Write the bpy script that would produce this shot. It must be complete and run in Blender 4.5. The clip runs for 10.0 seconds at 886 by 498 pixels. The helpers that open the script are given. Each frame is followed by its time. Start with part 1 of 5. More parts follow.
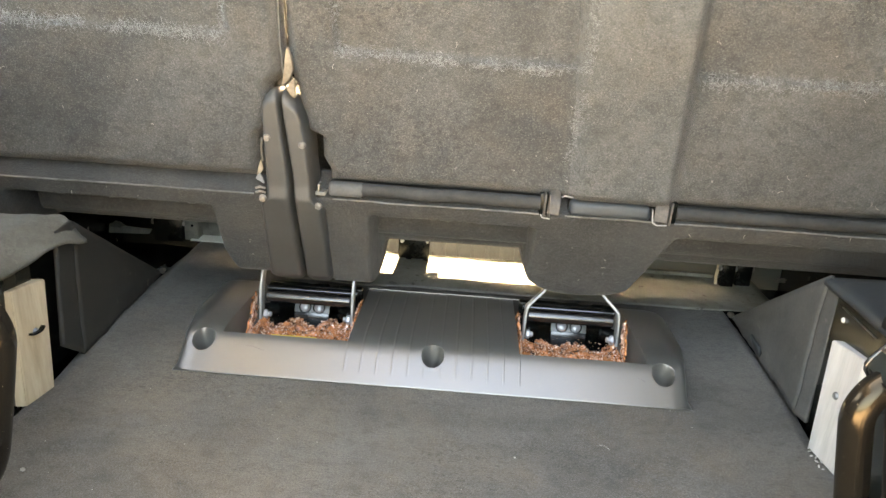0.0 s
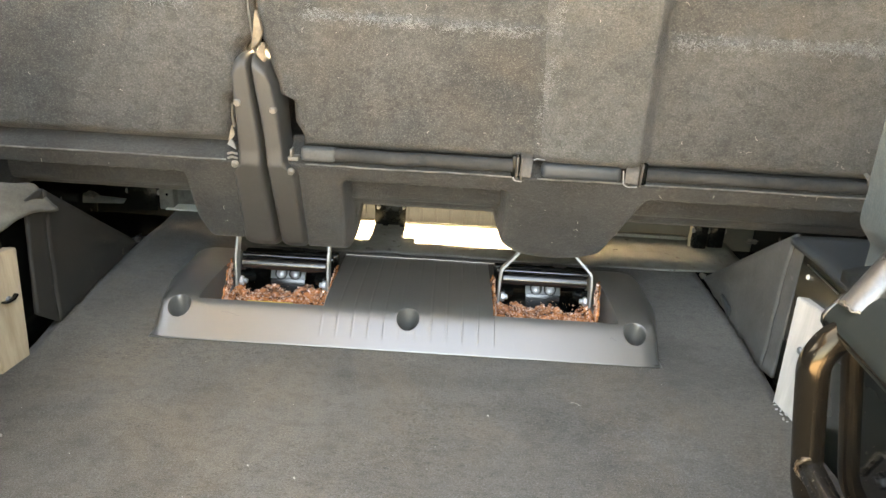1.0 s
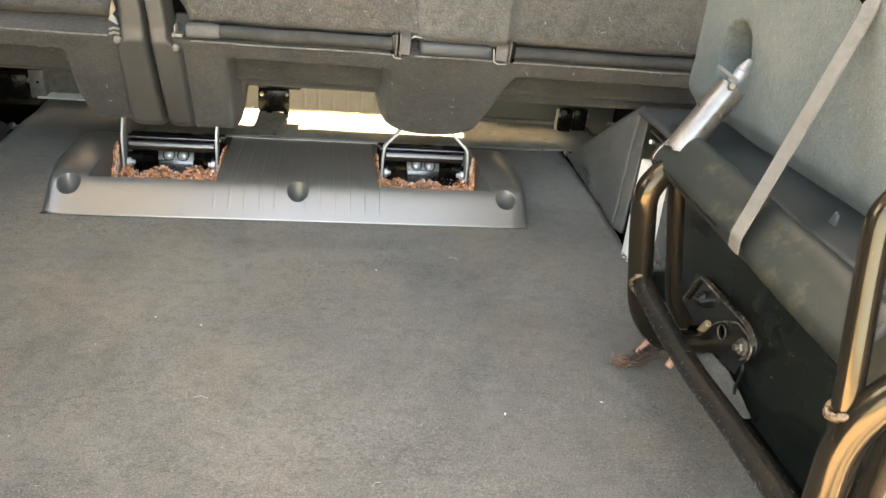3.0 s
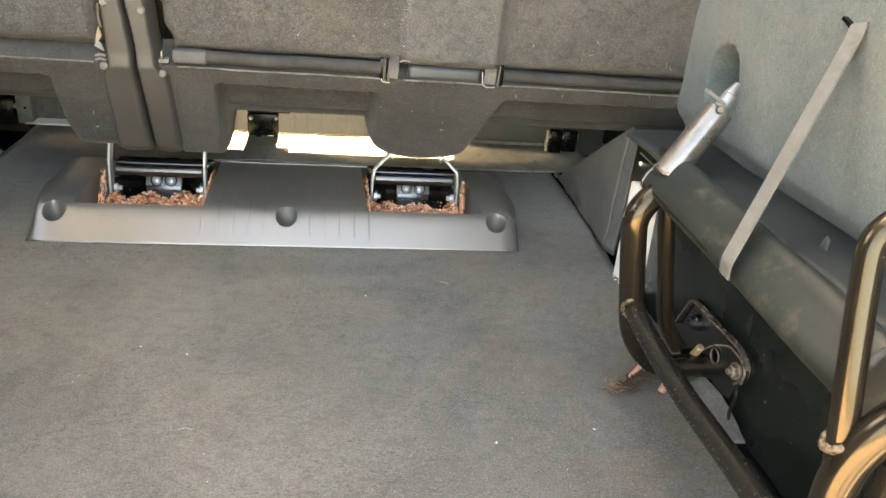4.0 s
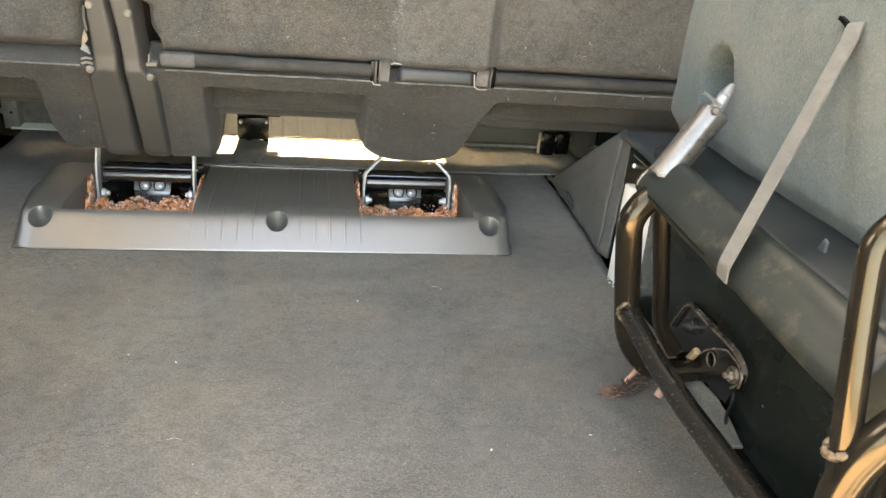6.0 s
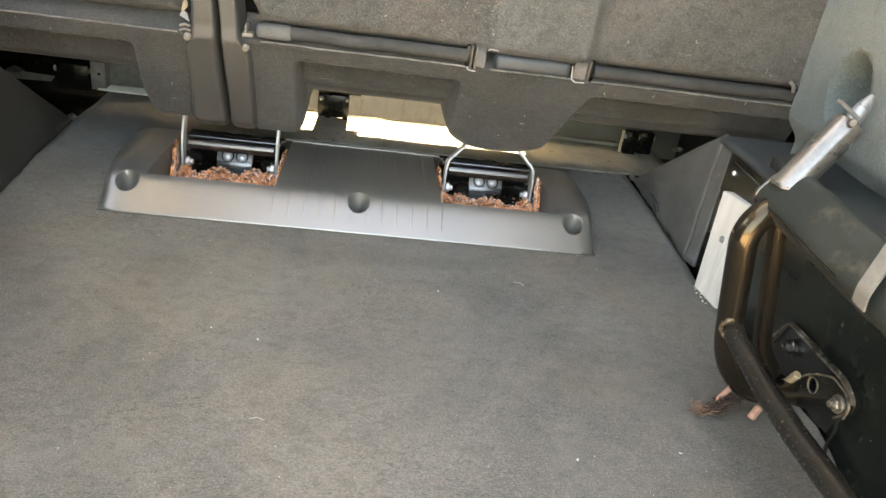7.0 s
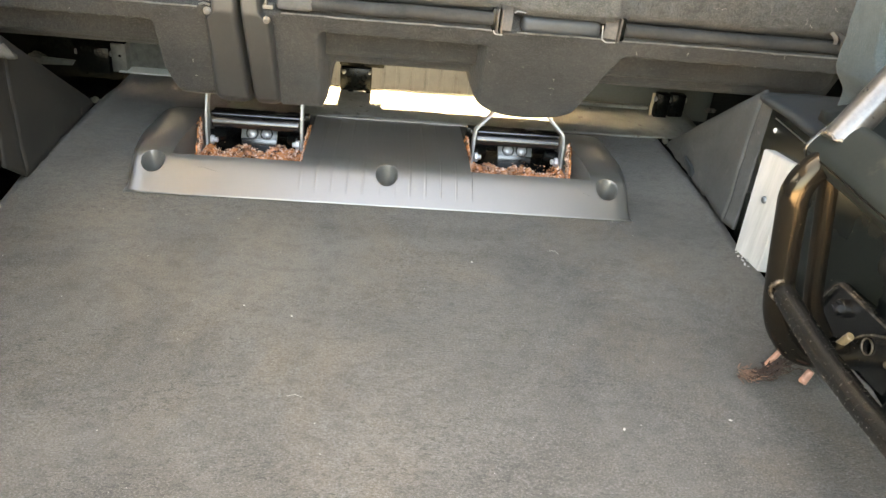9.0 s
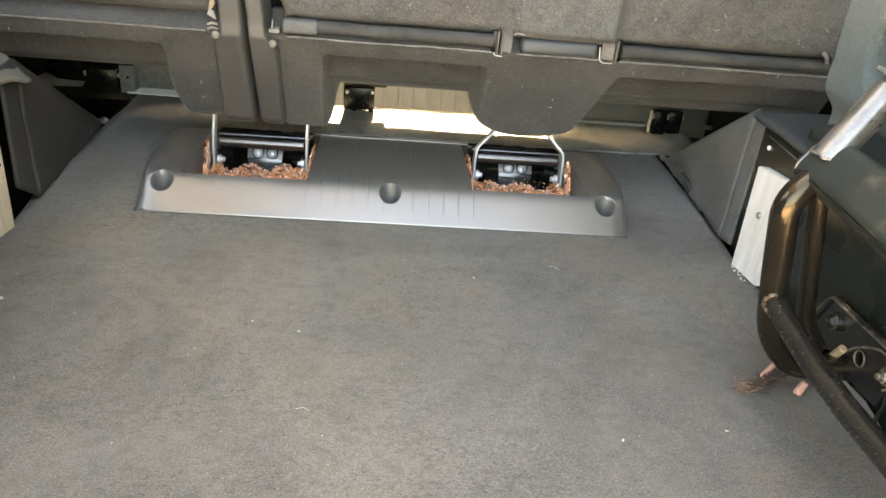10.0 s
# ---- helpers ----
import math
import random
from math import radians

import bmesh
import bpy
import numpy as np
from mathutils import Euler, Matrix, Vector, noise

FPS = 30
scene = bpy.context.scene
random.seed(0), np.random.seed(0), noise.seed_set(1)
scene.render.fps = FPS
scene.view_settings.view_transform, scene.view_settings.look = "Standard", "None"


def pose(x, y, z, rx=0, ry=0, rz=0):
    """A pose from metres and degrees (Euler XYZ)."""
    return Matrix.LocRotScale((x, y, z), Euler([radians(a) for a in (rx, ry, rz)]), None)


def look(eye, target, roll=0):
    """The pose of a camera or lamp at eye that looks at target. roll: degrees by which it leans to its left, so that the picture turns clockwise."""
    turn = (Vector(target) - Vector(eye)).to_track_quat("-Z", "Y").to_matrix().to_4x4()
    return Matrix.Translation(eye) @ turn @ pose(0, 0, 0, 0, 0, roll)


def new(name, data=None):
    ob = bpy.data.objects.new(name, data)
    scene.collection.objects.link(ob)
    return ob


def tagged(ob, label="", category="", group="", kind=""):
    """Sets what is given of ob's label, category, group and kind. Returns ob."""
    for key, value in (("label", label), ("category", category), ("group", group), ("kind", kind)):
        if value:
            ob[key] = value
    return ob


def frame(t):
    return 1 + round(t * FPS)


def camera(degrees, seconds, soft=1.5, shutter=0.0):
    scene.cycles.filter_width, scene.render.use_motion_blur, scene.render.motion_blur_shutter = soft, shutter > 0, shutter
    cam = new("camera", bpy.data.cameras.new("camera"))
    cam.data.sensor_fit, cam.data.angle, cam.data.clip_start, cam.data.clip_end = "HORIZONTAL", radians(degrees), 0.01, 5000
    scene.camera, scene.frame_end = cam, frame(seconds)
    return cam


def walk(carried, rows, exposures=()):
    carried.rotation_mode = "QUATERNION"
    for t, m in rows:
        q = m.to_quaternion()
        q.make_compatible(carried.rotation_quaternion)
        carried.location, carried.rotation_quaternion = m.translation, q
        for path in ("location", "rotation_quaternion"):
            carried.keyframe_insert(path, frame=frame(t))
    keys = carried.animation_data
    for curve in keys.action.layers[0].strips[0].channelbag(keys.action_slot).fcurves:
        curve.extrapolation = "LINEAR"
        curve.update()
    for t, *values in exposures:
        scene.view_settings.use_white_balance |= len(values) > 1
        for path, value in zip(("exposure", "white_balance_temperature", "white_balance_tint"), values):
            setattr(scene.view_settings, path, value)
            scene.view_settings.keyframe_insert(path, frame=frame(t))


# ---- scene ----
cam = camera(61.3, 10.0)
PATH = [
    (0, (0.036, -0.03, 0.591), (-0.018, 1.859, -0.064), 3.7),
    (0.5, (0.05, -0.028, 0.581), (0.022, 1.849, -0.108), 3.3),
    (0.8, (0.052, -0.031, 0.594), (0.038, 1.835, -0.126), 3.4),
    (1, (0.052, -0.041, 0.585), (0.048, 1.823, -0.142), 3.5),
    (1.2, (0.054, -0.075, 0.567), (0.09, 1.76, -0.227), 3.6),
    (1.3, (0.048, -0.088, 0.553), (0.108, 1.733, -0.27), 3.7),
    (1.5, (0.051, -0.1, 0.551), (0.124, 1.707, -0.303), 3.7),
    (1.7, (0.044, -0.135, 0.541), (0.171, 1.647, -0.357), 3.7),
    (2, (0.045, -0.154, 0.542), (0.244, 1.609, -0.381), 4.4),
    (2.2, (0.049, -0.158, 0.538), (0.284, 1.6, -0.385), 4.9),
    (2.5, (0.048, -0.163, 0.548), (0.363, 1.582, -0.376), 6.2),
    (2.7, (0.045, -0.163, 0.555), (0.365, 1.583, -0.367), 6.3),
    (3.8, (0.042, -0.156, 0.566), (0.368, 1.614, -0.307), 5.9),
    (4, (0.05, -0.151, 0.565), (0.386, 1.62, -0.301), 5.9),
    (4.5, (0.055, -0.144, 0.56), (0.411, 1.622, -0.309), 6.0),
    (5, (0.054, -0.141, 0.557), (0.415, 1.623, -0.313), 6.0),
    (5.2, (0.049, -0.14, 0.565), (0.411, 1.622, -0.308), 5.6),
    (6.3, (0.052, -0.137, 0.557), (0.399, 1.638, -0.296), 6.2),
    (6.5, (0.034, -0.126, 0.553), (0.35, 1.648, -0.315), 7.7),
    (6.8, (0.008, -0.113, 0.547), (0.274, 1.661, -0.339), 8.7),
    (7, (-0.003, -0.101, 0.548), (0.236, 1.668, -0.354), 8.7),
    (7.2, (-0.022, -0.081, 0.544), (0.173, 1.677, -0.39), 7.7),
    (7.5, (-0.019, -0.063, 0.525), (0.166, 1.685, -0.428), 6.7),
    (7.8, (-0.003, -0.058, 0.523), (0.193, 1.679, -0.448), 5.9),
    (8, (0.007, -0.055, 0.52), (0.221, 1.676, -0.459), 5.8),
    (8.5, (0.0, -0.064, 0.524), (0.209, 1.669, -0.452), 6.1),
    (9, (-0.012, -0.082, 0.528), (0.168, 1.661, -0.437), 6.0),
    (9.5, (-0.019, -0.097, 0.538), (0.149, 1.658, -0.406), 5.8),
    (10, (-0.016, -0.104, 0.542), (0.158, 1.658, -0.388), 5.6),
]
EXPOSURE, KELVIN, TINT = 5.36, 11200, 8
walk(cam, [(t, look(eye, target, roll)) for t, eye, target, roll in PATH], exposures=[(0, EXPOSURE - 0.01, KELVIN - 800, TINT), (2, EXPOSURE + 0.09, KELVIN, TINT), (4.5, EXPOSURE, KELVIN - 300, TINT), (6.8, EXPOSURE, KELVIN - 400, TINT), (7.6, EXPOSURE + 0.12, KELVIN - 300, TINT), (10, EXPOSURE + 0.12, KELVIN - 500, TINT)])

# ---- light: sky through the tailgate and added openings, sun through the front opening ----
SUN_UP, SUN_TURN = 35.0, 0.0
world = bpy.data.worlds.new("sky")
scene.world = world
world.use_nodes = True
wn = world.node_tree
sky = wn.nodes.new("ShaderNodeTexSky")
sky.sky_type = "NISHITA"
sky.sun_disc = False
sky.dust_density, sky.air_density = 5.0, 0.8
sky.sun_elevation, sky.sun_rotation = radians(SUN_UP), radians(SUN_TURN)
wn.links.new(sky.outputs[0], wn.nodes["Background"].inputs[0])
wn.nodes["Background"].inputs[1].default_value = 0.15
sun_data = bpy.data.lights.new("sun", "SUN")
sun_data.energy, sun_data.angle, sun_data.color = 5.0, radians(0.5), (1.0, 0.95, 0.86)
sun = new("sun", sun_data)
sun.matrix_world = look((0, 6.0, 6.0 * math.tan(radians(SUN_UP))), (0, 0, 0))


# ---- materials ----
def material(name, base, second, rough=0.8, metal=0.0, blotch=5.0, grain=600.0, bump=0.3, bump_size=0.001, coat=0.0,
             speck=None, speck_scale=40.0, speck_at=0.68, speck_soft=0.06, ior=1.5, sheen=0.0, stretch=(1, 1, 1), mix_grain=0.5, spec=0.5):
    m = bpy.data.materials.new(name)
    m.use_nodes = True
    t = m.node_tree
    b = t.nodes["Principled BSDF"]
    co = t.nodes.new("ShaderNodeTexCoord")
    mp = t.nodes.new("ShaderNodeMapping")
    mp.inputs["Scale"].default_value = stretch
    t.links.new(co.outputs["Object"], mp.inputs[0])

    def noise_tex(scale, detail, rough_=0.6):
        n = t.nodes.new("ShaderNodeTexNoise")
        n.inputs["Scale"].default_value, n.inputs["Detail"].default_value, n.inputs["Roughness"].default_value = scale, detail, rough_
        t.links.new(mp.outputs[0], n.inputs["Vector"])
        return n

    def ramp(src, a, z):
        r = t.nodes.new("ShaderNodeMapRange")
        r.inputs["From Min"].default_value, r.inputs["From Max"].default_value = a, z
        t.links.new(src, r.inputs["Value"])
        return r.outputs[0]

    def mix(fac, a, c):
        n = t.nodes.new("ShaderNodeMix")
        n.data_type = "RGBA"
        if isinstance(fac, float):
            n.inputs[0].default_value = fac
        else:
            t.links.new(fac, n.inputs[0])
        for sock, v in ((n.inputs[6], a), (n.inputs[7], c)):
            if isinstance(v, tuple):
                sock.default_value = (*v, 1)
            else:
                t.links.new(v, sock)
        return n.outputs[2]

    big, fine, mid = noise_tex(blotch, 4), noise_tex(grain, 5, 0.75), noise_tex(grain / 7, 3)
    add = t.nodes.new("ShaderNodeMath")
    add.operation = "MULTIPLY_ADD"
    both = t.nodes.new("ShaderNodeMix")
    both.inputs[0].default_value = 0.3
    t.links.new(fine.outputs["Fac"], both.inputs[2])
    t.links.new(mid.outputs["Fac"], both.inputs[3])
    t.links.new(both.outputs[0], add.inputs[0])
    add.inputs[1].default_value = mix_grain
    sub = t.nodes.new("ShaderNodeMath")
    sub.operation = "MULTIPLY"
    t.links.new(big.outputs["Fac"], sub.inputs[0])
    sub.inputs[1].default_value = 1 - mix_grain
    t.links.new(sub.outputs[0], add.inputs[2])
    colour = mix(ramp(add.outputs[0], 0.36, 0.64), base, second)
    if speck:
        sp = noise_tex(speck_scale, 5, 0.7)
        colour = mix(ramp(sp.outputs["Fac"], speck_at, speck_at + speck_soft), colour, speck)
    t.links.new(colour, b.inputs["Base Color"])
    rr = t.nodes.new("ShaderNodeMapRange")
    rr.inputs["To Min"].default_value, rr.inputs["To Max"].default_value = max(0.02, rough - 0.08), min(1.0, rough + 0.08)
    t.links.new(big.outputs["Fac"], rr.inputs["Value"])
    t.links.new(rr.outputs[0], b.inputs["Roughness"])
    b.inputs["Metallic"].default_value = metal
    b.inputs["IOR"].default_value = ior
    b.inputs["Coat Weight"].default_value = coat
    b.inputs["Coat Roughness"].default_value = 0.12
    b.inputs["Sheen Weight"].default_value = sheen
    b.inputs["Specular IOR Level"].default_value = spec
    bp = t.nodes.new("ShaderNodeBump")
    bp.inputs["Strength"].default_value, bp.inputs["Distance"].default_value = bump, bump_size
    t.links.new(add.outputs[0], bp.inputs["Height"])
    t.links.new(bp.outputs[0], b.inputs["Normal"])
    return m




def felt_material(name, tone_a, tone_b, soiled, ridge_size, ridge_shape, depth, dusty=None, contrast=1.0, clumps=0.5):
    """Needle felt: fine fibres, short ridges, faded and soiled patches."""
    m = bpy.data.materials.new(name)
    m.use_nodes = True
    t = m.node_tree
    b = t.nodes["Principled BSDF"]
    co = t.nodes.new("ShaderNodeTexCoord")

    def tex(scale, detail, rough_=0.6, warp=0.0, stretch=(1, 1, 1)):
        mp = t.nodes.new("ShaderNodeMapping")
        mp.inputs["Scale"].default_value = stretch
        n = t.nodes.new("ShaderNodeTexNoise")
        n.inputs["Scale"].default_value, n.inputs["Detail"].default_value = scale, detail
        n.inputs["Roughness"].default_value, n.inputs["Distortion"].default_value = rough_, warp
        t.links.new(co.outputs["Object"], mp.inputs[0])
        t.links.new(mp.outputs[0], n.inputs["Vector"])
        return n.outputs["Fac"]

    def rng(src, a, z, lo=0.0, hi=1.0):
        r = t.nodes.new("ShaderNodeMapRange")
        for key, v in (("From Min", a), ("From Max", z), ("To Min", lo), ("To Max", hi)):
            r.inputs[key].default_value = v
        t.links.new(src, r.inputs["Value"])
        return r.outputs[0]

    def mix(fac, a, c, blend="MIX"):
        n = t.nodes.new("ShaderNodeMix")
        n.data_type, n.blend_type = "RGBA", blend
        t.links.new(fac, n.inputs[0]) if not isinstance(fac, float) else None
        if isinstance(fac, float):
            n.inputs[0].default_value = fac
        for sock, v in ((n.inputs[6], a), (n.inputs[7], c)):
            if isinstance(v, tuple):
                sock.default_value = (*v, 1)
            else:
                t.links.new(v, sock)
        return n.outputs[2]

    def math2(op, a, c):
        n = t.nodes.new("ShaderNodeMath")
        n.operation = op
        for sock, v in ((n.inputs[0], a), (n.inputs[1], c)):
            if isinstance(v, float):
                sock.default_value = v
            else:
                t.links.new(v, sock)
        return n.outputs[0]

    big = tex(2.6, 4, 0.6, 0.8)
    soil = tex(4.3, 5, 0.65, 0.5, (1.0, 0.8, 1))
    ridge = tex(ridge_size, 3, 0.65, 0.8, ridge_shape)
    fibre = tex(520, 4, 0.8, 0.0, (0.8, 1.2, 1))
    pile = tex(60, 4, 0.7, 0.4, (0.7, 1.0, 1))
    colour = mix(rng(big, 0.38, 0.62), tone_a, tone_b)
    colour = mix(rng(soil, 0.50, 0.72, 0.0, 0.75), colour, soiled)
    # soft round patch: brown dust, with extra brightness painted in for the left floor
    if dusty:
        sp = t.nodes.new("ShaderNodeVectorMath")
        sp.operation = "DISTANCE"
        t.links.new(co.outputs["Object"], sp.inputs[0])
        sp.inputs[1].default_value = dusty
        dust = math2("MULTIPLY", rng(sp.outputs["Value"], 0.55, 0.12), rng(soil, 0.38, 0.62, 0.25, 1.0))
        colour = mix(math2("MULTIPLY", dust, 0.55), colour, (0.168, 0.138, 0.102))
    worn = rng(tex(7, 3, 0.5, 1.0, (0.5, 1.4, 1)), 0.45, 0.65)
    dark = mix(min(1.0, 0.74 * contrast), colour, (0.020, 0.020, 0.019))
    colour = mix(math2("MULTIPLY", rng(ridge, 0.50, 0.34), rng(worn, 0.0, 1.0, 0.25, 0.8)), colour, dark)
    light = mix(0.54 * contrast, colour, (0.22, 0.21, 0.19))
    colour = mix(rng(fibre, 0.53, 0.66), colour, light)
    colour = mix(rng(fibre, 0.48, 0.36, 0.0, 0.75), colour, dark)
    colour = mix(rng(pile, 0.52, 0.32, 0.0, clumps), colour, dark)
    t.links.new(colour, b.inputs["Base Color"])
    b.inputs["Roughness"].default_value = 0.95
    b.inputs["Specular IOR Level"].default_value = 0.1
    b.inputs["Sheen Weight"].default_value = 0.08
    h = math2("ADD", math2("MULTIPLY", ridge, 0.7), math2("MULTIPLY", fibre, 0.3))
    bp = t.nodes.new("ShaderNodeBump")
    bp.inputs["Strength"].default_value, bp.inputs["Distance"].default_value = 0.7, depth
    t.links.new(h, bp.inputs["Height"])
    t.links.new(bp.outputs[0], b.inputs["Normal"])
    return m


def chipped_paint(name, base, rust, pale, rough, chip_at, lump, gloss=0.12, metal=0.0):
    """Thick black paint with fine pale chips, rust bloom and uneven gloss."""
    m = material(name, base, tuple(1.9 * c for c in base), rough, metal=metal, blotch=30, grain=240, bump=0.4, bump_size=lump, coat=gloss, spec=0.45, speck=rust, speck_scale=38, speck_at=chip_at, speck_soft=0.10)
    t = m.node_tree
    b = t.nodes["Principled BSDF"]
    old = b.inputs["Base Color"].links[0].from_socket
    co = t.nodes.new("ShaderNodeTexCoord")
    n = t.nodes.new("ShaderNodeTexNoise")
    n.inputs["Scale"].default_value, n.inputs["Detail"].default_value, n.inputs["Roughness"].default_value = 230, 4, 0.7
    t.links.new(co.outputs["Object"], n.inputs["Vector"])
    r = t.nodes.new("ShaderNodeMapRange")
    r.inputs["From Min"].default_value, r.inputs["From Max"].default_value = 0.70, 0.725
    t.links.new(n.outputs["Fac"], r.inputs["Value"])
    x = t.nodes.new("ShaderNodeMix")
    x.data_type = "RGBA"
    t.links.new(r.outputs[0], x.inputs[0])
    t.links.new(old, x.inputs[6])
    x.inputs[7].default_value = (*pale, 1)
    t.links.new(x.outputs[2], b.inputs["Base Color"])
    g = t.nodes.new("ShaderNodeMapRange")
    g.inputs["From Min"].default_value, g.inputs["From Max"].default_value = 0.35, 0.65
    g.inputs["To Min"].default_value, g.inputs["To Max"].default_value = rough - 0.03, rough + 0.04
    t.links.new(n.outputs["Fac"], g.inputs["Value"])
    t.links.new(g.outputs[0], b.inputs["Roughness"])
    return m


M_CARPET = felt_material("floor_carpet", (0.068, 0.063, 0.056), (0.116, 0.108, 0.096), (0.122, 0.096, 0.070), 230, (0.6, 1.3, 1), 0.0028, (-0.28, 0.78, 0.0), contrast=1.0, clumps=0.36)
M_DRAPE = felt_material("brown_grey_drape_felt", (0.080, 0.076, 0.062), (0.150, 0.143, 0.118), (0.15, 0.128, 0.095), 120, (1, 1, 1), 0.004, contrast=0.7)
# left board, with base tones far darker than the right one
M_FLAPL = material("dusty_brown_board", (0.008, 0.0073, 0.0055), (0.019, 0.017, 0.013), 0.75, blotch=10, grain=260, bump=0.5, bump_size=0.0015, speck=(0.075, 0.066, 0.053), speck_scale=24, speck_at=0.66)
M_PIPE = material("rough_woven_piping", (0.016, 0.016, 0.016), (0.045, 0.044, 0.042), 0.8, blotch=20, grain=900, bump=0.8, bump_size=0.002, spec=0.25)
M_WELD = material("burnt_weld", (0.012, 0.008, 0.005), (0.105, 0.074, 0.047), 0.28, metal=0.4, blotch=160, grain=350, bump=0.9, bump_size=0.002)
M_PLATE = material("dull_grey_plate", (0.06, 0.062, 0.058), (0.13, 0.132, 0.125), 0.4, blotch=60, grain=220, bump=0.3, bump_size=0.0008)
M_TAN = material("sun_faded_carpet", (0.125, 0.122, 0.102), (0.225, 0.219, 0.188), 0.95, blotch=12, grain=300, bump=0.8, bump_size=0.003, spec=0.1, speck=(0.07, 0.062, 0.048), speck_scale=45, speck_at=0.60, speck_soft=0.1)
M_FELT = felt_material("seat_felt", (0.049, 0.050, 0.0495), (0.092, 0.091, 0.088), (0.092, 0.080, 0.068), 105, (1, 1, 1), 0.0085, contrast=0.95)
M_FELT_RIB = felt_material("seat_felt_rib", (0.066, 0.0685, 0.068), (0.117, 0.117, 0.113), (0.109, 0.097, 0.083), 105, (1, 1, 1), 0.008, contrast=0.9)
# seat felt in darker tones, for the lower shell and hidden padding
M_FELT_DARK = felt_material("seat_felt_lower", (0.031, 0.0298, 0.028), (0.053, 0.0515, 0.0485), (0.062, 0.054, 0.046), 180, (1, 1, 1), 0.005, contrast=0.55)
M_WALL_FELT = felt_material("side_trim_felt", (0.0325, 0.0460, 0.0480), (0.058, 0.0765, 0.0795), (0.080, 0.086, 0.080), 160, (1, 1, 1), 0.003, contrast=0.5)
M_PLASTIC = material("grey_moulded_plastic", (0.049, 0.048, 0.044), (0.064, 0.0625, 0.057), 0.35, blotch=9, grain=1500, bump=0.12, bump_size=0.0004, mix_grain=0.6, speck=(0.09, 0.087, 0.080), speck_scale=16, speck_at=0.60, speck_soft=0.2, spec=0.6, ior=2.0)
M_VINYL = material("dark_vinyl", (0.032, 0.0305, 0.028), (0.052, 0.0495, 0.045), 0.55, blotch=8, grain=700, bump=0.15, bump_size=0.0005)
M_LEDGE = material("blue_black_moulding", (0.0062, 0.0085, 0.0090), (0.0130, 0.0165, 0.0172), 0.5, blotch=9, grain=420, bump=0.3, bump_size=0.001, speck=(0.05, 0.055, 0.055), speck_scale=30, speck_at=0.68, speck_soft=0.12, spec=0.25)
M_CUSHION = material("grey_green_vinyl", (0.0062, 0.0083, 0.0076), (0.0138, 0.0170, 0.0155), 0.5, blotch=9, grain=420, bump=0.3, bump_size=0.001, speck=(0.050, 0.045, 0.034), speck_scale=20, speck_at=0.55, speck_soft=0.18, spec=0.22)
M_BLACK = material("black_gloss_paint", (0.0025, 0.003, 0.0027), (0.005, 0.0056, 0.005), 0.25, blotch=10, grain=120, bump=0.15, bump_size=0.0006, spec=0.14, speck=(0.022, 0.023, 0.02), speck_scale=70, speck_at=0.66, speck_soft=0.12)
M_ARCHWALL = material("dusty_black_gloss_paint", (0.0050, 0.0066, 0.0058), (0.0105, 0.0126, 0.0108), 0.27, blotch=7, grain=150, bump=0.2, bump_size=0.0008, spec=0.2, speck=(0.034, 0.034, 0.028), speck_scale=60, speck_at=0.62, speck_soft=0.15)
M_SHINY = chipped_paint("thick_glossy_black_paint", (0.006, 0.006, 0.0058), (0.05, 0.033, 0.022), (0.40, 0.36, 0.31), 0.17, 0.64, 0.003, 0.5)
M_BRASS = material("worn_brassy_steel", (0.16, 0.115, 0.065), (0.34, 0.255, 0.155), 0.3, metal=0.3, blotch=60, grain=300, bump=0.3, bump_size=0.0005, coat=0.4)
M_EDGE = material("bare_edge_painted_shine", (0.02, 0.018, 0.016), (0.22, 0.19, 0.16), 0.25, metal=0.5, blotch=90, grain=300, bump=0.4, bump_size=0.001)


M_TUBE = chipped_paint("worn_black_tube_paint", (0.0042, 0.0036, 0.0029), (0.075, 0.048, 0.028), (0.40, 0.35, 0.28), 0.18, 0.80, 0.0001, 0.03, 0.0)
# warm tint paints golden reflections of sunny ground into the gloss
M_TUBE.node_tree.nodes["Principled BSDF"].inputs["Specular Tint"].default_value = (1.0, 0.75, 0.48, 1)
M_TUBE.node_tree.nodes["Principled BSDF"].inputs["Specular IOR Level"].default_value = 0.41
M_DUSTY_TUBE = chipped_paint("dusty_black_tube_paint", (0.0055, 0.0050, 0.0043), (0.06, 0.045, 0.032), (0.40, 0.36, 0.31), 0.24, 0.82, 0.0001, 0.0, 0.0)
M_SLEEVE = material("worn_polished_paint", (0.055, 0.051, 0.047), (0.12, 0.113, 0.105), 0.3, metal=0.5, blotch=22, grain=200, bump=0.2, bump_size=0.0005, coat=0.6)
M_STEEL = material("bare_steel", (0.42, 0.41, 0.40), (0.60, 0.59, 0.57), 0.35, metal=1.0, blotch=30, grain=400, bump=0.2, bump_size=0.0004)
M_DARKSTEEL = material("dull_steel_plate", (0.10, 0.105, 0.11), (0.20, 0.205, 0.21), 0.42, metal=0.5, blotch=25, grain=300, bump=0.25, bump_size=0.0005)
M_DOME = material("bright_worn_steel", (0.26, 0.262, 0.265), (0.40, 0.40, 0.40), 0.3, metal=0.35, blotch=90, grain=300, bump=0.2, bump_size=0.0005)
M_BAR = material("black_enamel_bar", (0.004, 0.004, 0.004), (0.010, 0.010, 0.010), 0.24, blotch=30, grain=200, bump=0.12, bump_size=0.0005, spec=0.8, speck=(0.12, 0.11, 0.10), speck_scale=120, speck_at=0.70)
